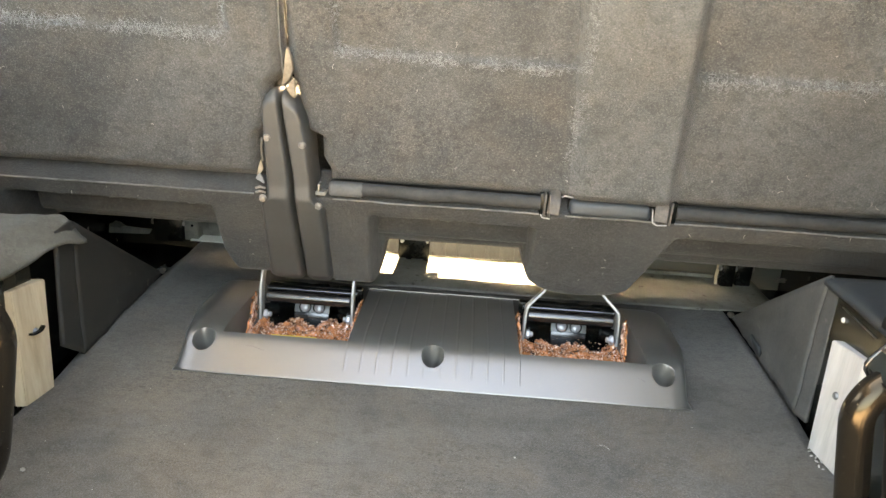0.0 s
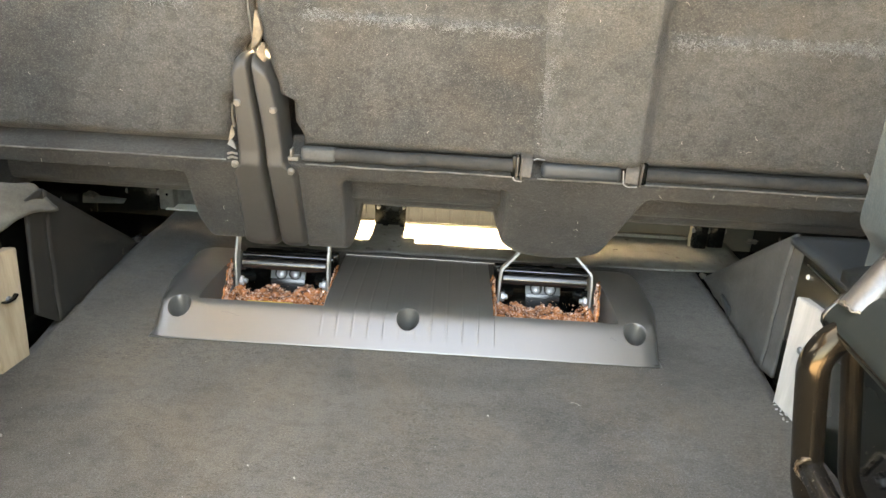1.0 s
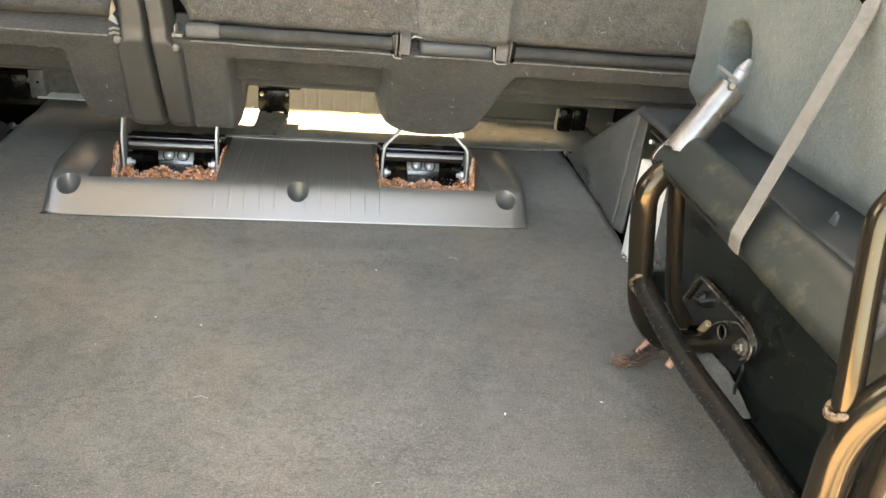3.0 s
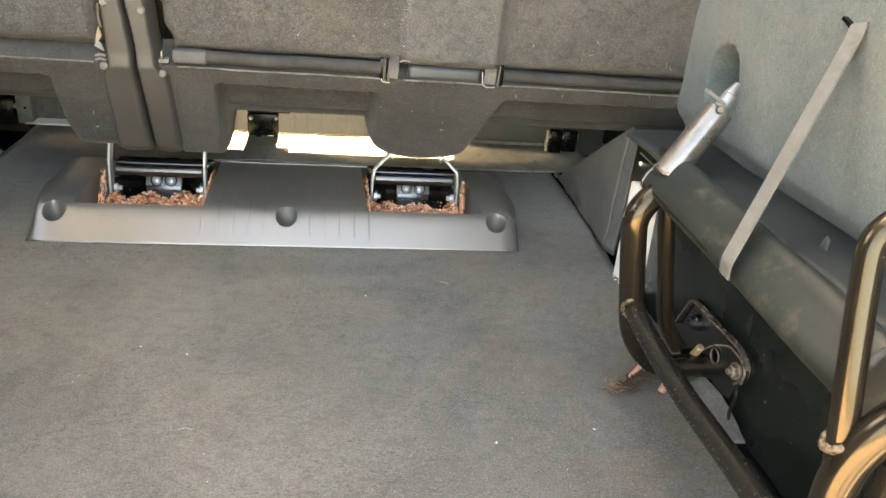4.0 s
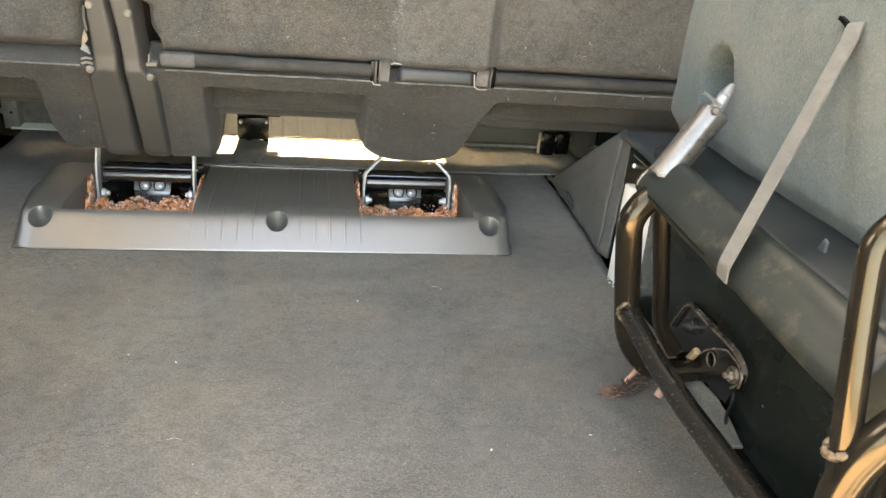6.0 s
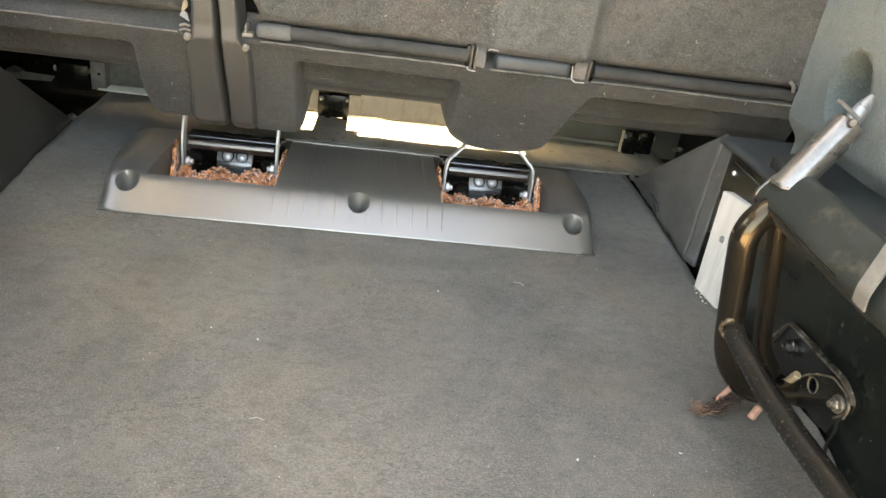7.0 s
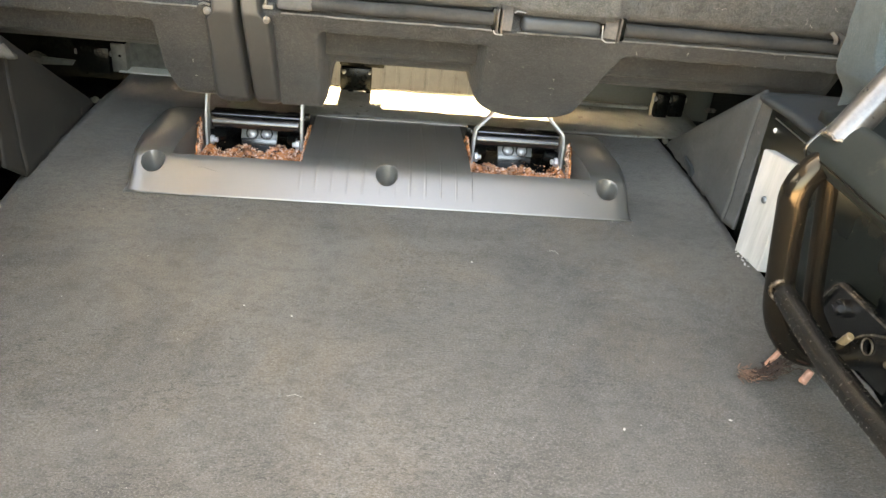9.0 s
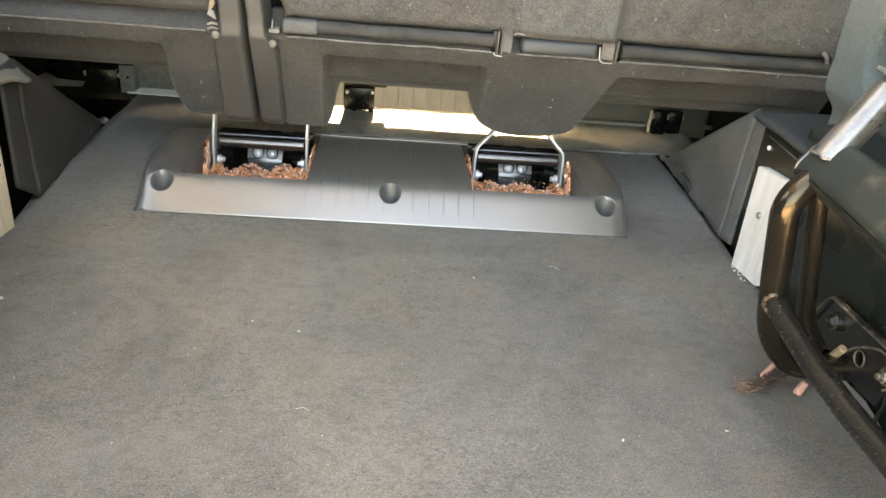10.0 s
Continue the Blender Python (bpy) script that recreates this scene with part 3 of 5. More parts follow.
def back_seat(s, xs, x0, x1, label):
    t = thing("rear_seat", (sum(xs) / 2, 1.2, 0.0), label, "car seat", "rear seats")
    n = int((xs[1] - xs[0]) / 0.004)
    part("back_shell", sheet(shell_face, span(xs[0], xs[1], n), span(0, 1, 52), (0, 0.02, 0.0)), M_FELT_DARK, t, "lower shell in a darker tone of the seat felt, with cut-outs", sharp=0)
    n = int((xs[1] - xs[0]) / 0.005)
    part("back_panel", sheet(panel_face(s, x0, x1), span(0, 1, n), span(0, 1, 94), (0, 0.03, 0)), M_FELT, t, "worn grey-brown felt panel with embossed ribs", sharp=0)
    bm = bmesh.new()
    # cushion out of view; its front edge is set to trim the sun patch
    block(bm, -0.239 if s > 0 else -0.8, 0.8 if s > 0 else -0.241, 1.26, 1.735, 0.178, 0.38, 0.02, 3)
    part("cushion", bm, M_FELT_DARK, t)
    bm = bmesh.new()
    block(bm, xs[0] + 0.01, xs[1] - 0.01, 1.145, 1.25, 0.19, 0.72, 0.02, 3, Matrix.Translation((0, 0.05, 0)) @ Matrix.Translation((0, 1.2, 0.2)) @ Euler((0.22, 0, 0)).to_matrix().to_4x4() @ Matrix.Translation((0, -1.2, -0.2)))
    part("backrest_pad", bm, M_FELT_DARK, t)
    return t


def pale_rib(parent):
    """The proud rib down the wide seat back, paler for wear and painted light."""
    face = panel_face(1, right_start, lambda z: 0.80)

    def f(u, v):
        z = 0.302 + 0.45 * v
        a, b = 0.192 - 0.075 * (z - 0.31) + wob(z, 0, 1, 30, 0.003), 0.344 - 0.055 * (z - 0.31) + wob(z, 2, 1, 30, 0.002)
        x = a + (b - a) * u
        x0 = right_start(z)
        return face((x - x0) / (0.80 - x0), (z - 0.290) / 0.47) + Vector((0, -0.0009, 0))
    part("rib", sheet(f, span(0, 1, 36), span(0, 1, 90), (0, 0.002, 0)), M_FELT_RIB, parent, "paler felt on the raised rib, rubbed and with its light painted in", sharp=0)


def left_end(z):
    return -0.246 - 0.024 * sstep(0.47, 0.435, z) - 0.022 * sstep(0.380, 0.362, z)


def right_start(z):
    return -0.239 + 0.012 * sstep(0.47, 0.435, z) + 0.008 * sstep(0.425, 0.390, z) + 0.024 * sstep(0.378, 0.364, z) + 0.012 * sstep(0.335, 0.305, z)


seat_left = back_seat(-1, (-0.80, -0.268), lambda z: -0.80, left_end, "narrow split rear seat back in worn dark felt")
seat_right = back_seat(1, (-0.204, 0.80), right_start, lambda z: 0.80, "wide split rear seat back in worn dark felt with embossed ribs")


pale_rib(seat_right)


def hinge_cover(parent, edge_l, edge_r, z_top, peak):
    """Moulded cover over the recliner; edges give x by height."""
    def f(u, v):
        z = 0.094 + (z_top - 0.094) * v
        a, b = edge_l(z), edge_r(z)
        x = a + (b - a) * u
        top = z_top - 0.018 * abs(u - peak) ** 1.5 / max(peak, 1 - peak) ** 1.5
        z = 0.094 + (top - 0.094) * v
        k = abs(2 * u - 1)
        y = 1.078 + 0.52 * max(0.0, 0.268 - z) - 0.16 * max(0.0, z - 0.29) + 0.022 * k ** 12
        y += 0.02 * (1 - min(1.0, (z - 0.094) / 0.02)) ** 2 + 0.02 * (1 - min(1.0, (top - z) / 0.02)) ** 2
        return Vector((x, y, z + 0.006 * k ** 4 * (1 if v < 0.05 else 0)))
    return part("hinge_cover", sheet(f, span(0, 1, 22), span(0, 1, 80), (0, 0.05, 0)), M_VINYL, parent, "smooth dark grey plastic recliner cover", sharp=50)


def lerp_tab(tab):
    def g(z):
        for (z0, v0), (z1, v1) in zip(tab, tab[1:]):
            if z <= z1:
                return v0 + (v1 - v0) * sstep(z0, z1, z)
        return tab[-1][1]
    return g


cover_l = hinge_cover(seat_left, lerp_tab([(0.09, -0.296), (0.262, -0.289), (0.276, -0.277), (0.42, -0.277)]), lerp_tab([(0.09, -0.236), (0.28, -0.238), (0.44, -0.250)]), 0.440, 0.75)
cover_r = hinge_cover(seat_right, lerp_tab([(0.09, -0.232), (0.28, -0.234), (0.43, -0.247)]), lerp_tab([(0.09, -0.187), (0.255, -0.188), (0.285, -0.204), (0.365, -0.208), (0.40, -0.214), (0.438, -0.224)]), 0.438, 0.1)


def screw(parent, p, n, r=0.0048, mat=None, name="screw"):
    n = Vector(n).normalized()
    bm = bmesh.new()
    rod(bm, Vector(p) - n * 0.004, Vector(p) + n * 0.003, r, r * 0.8, 14, 0.0012)
    return part(name, bm, mat or M_SCREW, parent)


screw(cover_l, (-0.281, 1.080, 0.267), (0, -1, -0.3), 0.0062)
screw(cover_r, (-0.194, 1.081, 0.260), (0, -1, -0.3), 0.0058)
screw(cover_l, (-0.269, 1.0655, 0.366), (0, -1, -0.2), 0.0066)
screw(cover_r, (-0.2165, 1.067, 0.3575), (0, -1, -0.2), 0.0062)

# torn trim and bare metal round the recliners
bm = bmesh.new()
prism(bm, [(-0.2840, 1.084, 0.328), (-0.2795, 1.082, 0.314), (-0.2830, 1.082, 0.308), (-0.2905, 1.084, 0.303), (-0.2880, 1.084, 0.315)], (0, 0.002, 0))
part("torn_trim", bm, M_CREAM, seat_left, "torn cream backing beside the cover")
bm = bmesh.new()
sweep(bm, rounded([(-0.2815, 1.086, 0.362), (-0.2835, 1.086, 0.342), (-0.2805, 1.086, 0.326)], 0.006), strip(0.0026, 0.003))
part("torn_trim", bm, M_STRAP, seat_left, "frayed brown edge beside the cover")
bm = bmesh.new()
prism(bm, [(-0.2945, 1.090, 0.296), (-0.2885, 1.088, 0.306), (-0.2825, 1.086, 0.300), (-0.2795, 1.084, 0.290)], (0, 0.004, 0))
part("metal_tab", bm, M_ARM, seat_left, "bent bare metal tab")
for z in (0.2835, 0.2765):
    bm = bmesh.new()
    sweep(bm, [(-0.2935, 1.088, z - 0.002), (-0.286, 1.084, z + 0.0015), (-0.277, 1.082, z)], ring(0.0019, 8))
    part("latch_wire", bm, M_SCREW, seat_left, "worn wire end of the recliner latch")
bm = bmesh.new()
block(bm, -0.203, -0.187, 1.100, 1.12, 0.273, 0.279, 0.001)
block(bm, -0.1985, -0.1955, 1.096, 1.115, 0.279, 0.292, 0.0008)
part("metal_tab", bm, M_SCREW, seat_right, "scratched steel tab beside the cover")
# cream foam strip in the split between the seats, bare post above
bm = bmesh.new()
prism(bm, [(-0.2335, 1.048, 0.502), (-0.2290, 1.052, 0.487), (-0.2265, 1.055, 0.470), (-0.2300, 1.057, 0.462), (-0.2325, 1.060, 0.455), (-0.2400, 1.062, 0.448), (-0.2450, 1.062, 0.444), (-0.2430, 1.060, 0.453), (-0.2385, 1.056, 0.468), (-0.2375, 1.052, 0.484)], (0, 0.012, 0))
bmesh.ops.bevel(bm, geom=bm.edges[:], offset=0.0012, segments=2, affect="EDGES")
part("exposed_foam", bm, M_CREAM, seat_left, "torn exposed cream foam in the split")
bm = bmesh.new()
prism(bm, [(-0.2260, 1.058, 0.457), (-0.2245, 1.060, 0.428), (-0.2300, 1.062, 0.430), (-0.2385, 1.062, 0.440), (-0.2330, 1.060, 0.449)], (0, 0.010, 0))
bmesh.ops.bevel(bm, geom=bm.edges[:], offset=0.0012, segments=2, affect="EDGES")
part("exposed_foam", bm, M_CREAM, seat_right, "torn exposed cream foam in the split")
bm = bmesh.new()
sweep(bm, [(-0.2445, 1.085, 0.44), (-0.2475, 1.068, 0.50), (-0.2505, 1.03, 0.76)], [(-0.0014, -0.003), (0.0014, -0.003), (0.0014, 0.003), (-0.0014, 0.003)], up=(0, -1, 0))
part("seam_edge", bm, M_WEB, seat_left, "worn pale seam along the split")

# pale fibres along the embossed lines: rubbed nap and painted light on their edges
def nap_lit_lines(parent, sgn, x0, x1, lines):
    face = panel_face(sgn, x0, x1)
    bm = bmesh.new()
    for (ax, az), (bx, bz), wide, count in lines:
        for k in range(count):
            u = random.random()
            x, z = ax + (bx - ax) * u + random.gauss(0, wide), az + (bz - az) * u + random.gauss(0, wide)
            if noise.noise(Vector((x * 22, z * 22, sgn))) < random.uniform(-0.5, 0.1):
                continue
            a, b = x0(z), x1(z)
            p = face(min(0.999, max(0.001, (x - a) / (b - a))), min(0.999, max(0.001, (z - 0.290) / 0.47))) + Vector((0, -0.0006, 0))
            t = random.uniform(0, math.pi)
            d = Vector((math.cos(t), 0, math.sin(t))) * random.uniform(0.0012, 0.0040)
            sweep(bm, [p - d, p + Vector((d.z, -1.5 * d.length, -d.x)) * 0.3, p + d], ring(random.uniform(0.00014, 0.00030), 4))
    return tagged(part("nap_lit_lines", bm, M_NAP, parent, "pale fluffed felt along the embossed lines, with their lit edges painted in"), "pale fluffed felt along the embossed lines, with their lit edges painted in", kind="stuff")


nap_lit_lines(seat_right, 1, right_start, lambda z: 0.80, [((-0.165, 0.4985), (0.178, 0.490), 0.0045, 1100), ((0.362, 0.490), (0.79, 0.501), 0.0055, 1300), ((-0.170, 0.505), (-0.166, 0.74), 0.004, 450), ((0.189, 0.32), (0.188, 0.60), 0.0050, 800)])
nap_lit_lines(seat_left, -1, lambda z: -0.80, left_end, [((-0.79, 0.518), (-0.336, 0.510), 0.0055, 1700), ((-0.333, 0.512), (-0.312, 0.72), 0.0045, 500)])

# ledge of the wide seat: rolled piping, hinge straps, plastic roller
bm = bmesh.new()
sweep(bm, [(x, 1.104 + wob(x, 0, 0, 20, 0.002), 0.286 + wob(x, 1, 0, 15, 0.0015)) for x in span(-0.130, 0.150, 40)], ring(0.0105, 12), up=(0, 0, 1))
part("piping", bm, M_PIPE, seat_right, "dark woven piping along the ledge")
bm = bmesh.new()
sweep(bm, [(x, 1.105 + wob(x, 0, 3, 20, 0.002), 0.284 + wob(x, 1, 4, 9, 0.003)) for x in span(0.362, 0.79, 50)], ring(0.010, 12), up=(0, 0, 1))
part("piping", bm, M_PIPE, seat_right, "dark woven piping along the ledge")
bm = bmesh.new()
block(bm, -0.181, -0.127, 1.091, 1.116, 0.275, 0.297, 0.006, 3)
part("end_cap", bm, M_FLAP, seat_right, "grey plastic cap at the end of the piping")
bm = bmesh.new()
block(bm, 0.196, 0.322, 1.092, 1.12, 0.270, 0.295, 0.009, 4)
part("hinge_roll", bm, M_ARCHR, seat_right, "grey plastic hinge roll")
for x, w in ((0.172, 0.018), (0.338, 0.020)):
    bm = bmesh.new()
    sweep(bm, rounded([(x, 1.13, 0.315), (x, 1.096, 0.296), (x - 0.002, 1.092, 0.272)], 0.012), strip(w, 0.003), up=(0, -1, 0.4))
    part("hinge_strap", bm, M_STRAP, seat_right, "worn brown-grey hinge strap")
for x, lean in ((0.157, 0.0), (0.164, 0.0), (0.350, 0.001)):
    bm = bmesh.new()
    block(bm, x - 0.0015, x + 0.0015, 1.088, 1.105, 0.268, 0.304, 0.0008)
    bmesh.ops.rotate(bm, verts=bm.verts, cent=(x, 1.1, 0.268), matrix=Matrix.Rotation(lean * 40, 3, "Y"))
    part("hinge_edge", bm, M_STRAP, seat_right, "worn brown hinge edge")
# black blocks for the shaded gaps, bright wires at the hinge strap ends
for x0, x1 in ((0.1495, 0.1625), (0.347, 0.362)):
    bm = bmesh.new()
    block(bm, x0, x1, 1.1005, 1.112, 0.268, 0.302, 0.001)
    part("gap_shade", bm, M_BLACK, seat_right, "black block standing in for the shaded gap beside the hinge strap")
# bright wires paint the glints on the worn hinge edges
for pts in ([(0.1515, 1.0895, 0.2715), (0.154, 1.088, 0.2665), (0.166, 1.088, 0.2655)], [(0.1815, 1.091, 0.300), (0.186, 1.091, 0.303), (0.199, 1.092, 0.301)], [(0.322, 1.0905, 0.292), (0.324, 1.089, 0.271), (0.331, 1.0885, 0.267), (0.346, 1.0885, 0.268)]):
    bm = bmesh.new()
    sweep(bm, rounded(pts, 0.002), ring(0.0011, 6))
    part("edge_glint", bm, M_ARM, seat_right, "bright worn edge of the hinge, its glint painted in")
for dx, mt in ((0.0, M_STRAP), (0.012, M_PIPE)):
    bm = bmesh.new()
    sweep(bm, rounded([(0.696 + dx, 1.098, 0.309), (0.701 + dx, 1.090, 0.303), (0.703 + dx, 1.090, 0.293)], 0.004), strip(0.006, 0.003), up=(0, -1, 0))
    part("hook", bm, mt, seat_right, "small worn hook at the ledge")
# worn pale thread along the lips
for par, x0, x1 in ((seat_left, -0.79, -0.30), (seat_right, -0.175, 0.150), (seat_right, 0.19, 0.33), (seat_right, 0.36, 0.79)):
    bm = bmesh.new()
    sweep(bm, [(x, 1.0975 + wob(x, 0, 0, 7, 0.003) + wob(x, 0.268, 2, 25, 0.0012), 0.2695 + wob(x, 3, 0, 30, 0.001)) for x in span(x0, x1, 60)], ring(0.0014, 6))
    part("lip_edge", bm, M_LIP, par, "worn pale edge of the ledge")

# ---- plastic cover over the seat mountings ----
COVER = thing("seat_mounting_cover", (0, 1.14, 0.0), "grey moulded plastic cover over the seat mountings on the carpet", "plastic cover")
GROOVES = [-0.138 + 0.0252 * k for k in range(12)]
HOLES = [(-0.3695, 1.042), (0.0, 1.042), (0.3665, 1.041)]


def cover_side(y):
    return 0.405 + 0.031 * sstep(1.01, 1.19, y)


def cover_z(x, y):
    d = cover_side(y) - abs(x)
    end = math.sqrt(max(0.0, 1 - (1 - min(1.0, max(0.0, d) / (0.012 + 0.046 * sstep(1.03, 1.16, y)))) ** 2.6))
    k = max(0.0, y - 0.997 - max(0.0, 0.03 - d) ** 2 * 9)
    ramp = 0.81 * k
    z = 0.004 + 0.0415 - math.log(1 + math.exp((0.0415 - ramp) / 0.0035)) * 0.0035 + 0.004 * sstep(1.04, 1.08, y) - 0.012 * sstep(1.08, 1.31, y)
    z *= end
    z *= 1 - sstep(1.298, 1.312, y) * 0.9
    for g in GROOVES:
        if abs(x - g) < 0.0012 and 1.012 < y < 1.29:
            z += 0.0004
    return z


def in_well(x, y):
    return 0.138 < abs(x) < 0.342 and y > 1.055


xs = sorted({round(v, 5) for v in span(-0.406, 0.406, 260)} | {round(g + o, 5) for g in GROOVES for o in (-0.0018, -0.0011, 0, 0.0011, 0.0018)} | {s * v for s in (-1, 1) for v in (0.138, 0.342, 0.4055, 0.405, 0.404, 0.4025, 0.4)} | {round(h[0] + 0.001 * k, 5) for h in HOLES for k in range(-21, 22)})
ys = sorted({round(v, 5) for v in span(0.997, 1.312, 124)} | {1.055, 0.9975, 0.9985} | {round(1.02 + 0.001 * k, 5) for k in range(40)})
bm = bmesh.new()
grid = {}
for i, x in enumerate(xs):
    for j, y in enumerate(ys):
        x = xs[i] + math.copysign((cover_side(y) - 0.406) * sstep(0.342, 0.406, abs(xs[i])), xs[i])
        p = Vector((x, y, cover_z(x, y)))
        for hx, hy in HOLES:
            r = math.hypot(x - hx, (y - hy) * 1.0)
            if r < 0.0180:
                k = min(1.0, (0.0180 - r) / 0.0040)
                p += Vector((0, 0.003 * k, -k * max(0.0, p.z - 0.0025)))
        p.z = max(p.z, 0.002)
        grid[i, j] = bm.verts.new(p)
for i in range(len(xs) - 1):
    for j in range(len(ys) - 1):
        cx, cy = (xs[i] + xs[i + 1]) / 2, (ys[j] + ys[j + 1]) / 2
        if not in_well(cx, cy):
            bm.faces.new((grid[i, j], grid[i + 1, j], grid[i + 1, j + 1], grid[i, j + 1]))
bmesh.ops.delete(bm, geom=[v for v in bm.verts if not v.link_faces], context="VERTS")
rim = [e for e in bm.edges if e.is_boundary]
ext = bmesh.ops.extrude_edge_only(bm, edges=rim)["geom"]
for v in ext:
    if isinstance(v, bmesh.types.BMVert):
        well_side = abs(abs(v.co.x) - 0.342) < 0.001 and v.co.y > 1.054
        v.co.z = 0.006 if well_side else 0.0015 if v.co.z < 0.02 else v.co.z - 0.014
        v.co.x -= math.copysign(0.020, v.co.x) if well_side else 0.0
part("body", bm, M_PLASTIC, COVER, sharp=60)
# pale strip paints the sunlight on the worn rear edge
bm = bmesh.new()
sweep(bm, [(x, 1.2985 + wob(x, 0, 0, 9, 0.0015), 0.0392 + wob(x, 1, 0, 90, 0.0009)) for x in span(-0.137, 0.21, 90)], ring(0.0010, 6))
part("rear_edge_glint", bm, M_LINT, COVER, "pale line painting the sun caught by the worn rear edge")
for hx, hy in HOLES:
    bm = bmesh.new()
    rod(bm, (hx, hy + 0.004, 0.002), (hx, hy + 0.004, 0.009), 0.0065, 0.0055, 16, 0.001)
    part("screw", bm, M_FLAP, COVER, "dark recessed screw head")
    # black disc darkens the recess in place of its shade
    bm = bmesh.new()
    rod(bm, (hx, hy + 0.003, 0.0024), (hx, hy + 0.003, 0.0046), 0.0140, 0.0138, 28, 0.0006)
    part("hole_shade", bm, M_BLACK, COVER, "black disc painting the shade in the screw recess")


SCRATCHES = [((-0.300, 1.034), (-0.268, 1.031)), ((0.325, 1.030), (0.337, 1.029))]
for (ax, ay), (bx, by) in SCRATCHES:
    bm = bmesh.new()
    pts = []
    for u in span(0, 1, 8):
        x, y = ax + (bx - ax) * u, ay + (by - ay) * u + 0.0012 * math.sin(5 * u)
        pts.append((x, y, cover_z(x, y) + 0.0001))
    sweep(bm, pts, ring(0.00022, 5))
    part("scratch", bm, M_FLAP, COVER, "dark scuff mark")


# ---- seat hinges in their wells ----
def seat_hinge(cx, top, label):
    t = thing("seat_mounting", (cx, 1.2, 0.0), label, "seat hinge", "seat hinges")
    # black sheet gives the well floor its shade
    bm = bmesh.new()
    block(bm, cx - 0.100, cx + 0.100, 1.058, 1.28, 0.0005, 0.0035, 0.001)
    part("well_shade", bm, M_BLACK, t, "black sheet standing in for the shade in the well")

    def far_end(x):
        return 1.204 - 0.04 * cx + 0.06 * noise.noise(Vector((x * 28, cx * 7, 3))) + 0.016 * noise.noise(Vector((x * 130, cx, 8)))

    def pan(x, v):
        y = 1.060 + v * (far_end(x) - 1.060)
        lump = 0.005 * abs(noise.noise(Vector((x * 60, y * 60, cx)))) + 0.005 * abs(noise.noise(Vector((x * 230, y * 230, cx + 3))))
        return Vector((x, y, 0.0045 + lump * (1 - v ** 2.5) + 0.008 * sstep(0.066, 0.076, abs(x - cx))))
    bm = sheet(pan, span(cx - 0.084 - 0.014 * (cx > 0), cx + 0.084 + 0.014 * (cx < 0), 120), span(0, 1, 80), (0, 0, -0.003))
    part("rusty_pan", bm, M_RUST, t, "rust-orange flaking pan", sharp=0)

    def side_top(y):
        return 0.016 + 0.034 * sstep(1.06, 1.19, y) + 0.004 * noise.noise(Vector((y * 110, cx, 1)))

    def side_wall(sg, y, v):
        off = 0.0745 + 0.14 * (y - 1.06) if sg * cx > 0 else 0.090
        z = 0.004 + v * (side_top(y) - 0.004)
        return Vector((cx + sg * (off + 0.06 * z + 0.004 * noise.noise(Vector((y * 90, z * 90, sg)))), y, z))
    for sg in (-1, 1):
        bm = sheet(lambda y, v, sg=sg: side_wall(sg, y, v), span(1.064, 1.215, 60), span(0, 1, 20), (sg * 0.003, 0, 0))
        part("rusty_side", bm, M_RUST, t, "rust-eaten side of the well", sharp=0)
    # rust flakes; their pale colour paints the glints
    bm = bmesh.new()
    for k in range(2200):
        x = cx + random.uniform(-0.083, 0.083)
        y = 1.085 + (far_end(x) - 1.085) * random.random()
        p = pan(x, min(0.97, (y - 1.060) / (far_end(x) - 1.060))) + Vector((0, 0, 0.0008))
        tilt = 0.7
        if random.random() < 0.45:
            sg = random.choice((-1, 1))
            p = side_wall(sg, random.uniform(1.064, 1.213), random.random() ** 0.6) - Vector((sg * 0.0015, 0.0, 0.0))
            tilt = 1.3
        elif random.random() < 0.06:
            p = Vector((x, random.uniform(1.13, 1.21), random.uniform(0.004, 0.010)))
        m = Matrix.Translation(p) @ Euler((random.gauss(0, tilt), random.gauss(0, tilt), random.uniform(0, 6))).to_matrix().to_4x4()
        a = 0.0006 + 0.0022 * random.random() ** 3
        b = a * random.uniform(0.4, 0.8)
        prism(bm, [m @ Vector(q) for q in ((-a, -b * 0.6, 0), (a * 0.7, -b, 0), (a, b * 0.5, 0), (-a * 0.4, b, 0))], m.to_3x3() @ Vector((0, 0, 0.0004)))
    tagged(part("rust_scale", bm, M_FLAKE, t, "loose copper-orange rust flakes, their glints painted pale", smooth=False), kind="stuff")
    bm = bmesh.new()
    rod(bm, (cx - 0.076, 1.205, 0.050), (cx + 0.076, 1.205, 0.050), 0.0115, None, 24, 0.001)
    part("bar", bm, M_BAR, t, "black steel bar")
    bm = bmesh.new()
    rod(bm, (cx - 0.084, 1.235, 0.052), (cx + 0.084, 1.235, 0.052), 0.0065, None, 20, 0.001)
    part("rear_bar", bm, M_BAR, t, "black steel bar")
    bm = bmesh.new()
    block(bm, cx - 0.088, cx + 0.088, 1.262, 1.28, 0.005, 0.050, 0.003)
    part("back_plate", bm, M_BLACK, t, "black bent plate")
    for s in (-1, 1):
        x = cx + s * 0.082
        bm = bmesh.new()
        sweep(bm, rounded([(x, 1.188, 0.010), (x, 1.191, 0.050), (x - s * 0.002 * top, 1.194, 0.072), (x - s * 0.030 * top, 1.208, 0.098), (x - s * 0.036 * top, 1.218, 0.125)], 0.004), strip(0.0038, 0.022), up=(0, 1, 0))
        part("arm", bm, M_ARM, t, "bare steel strip arm")
        bm = bmesh.new()
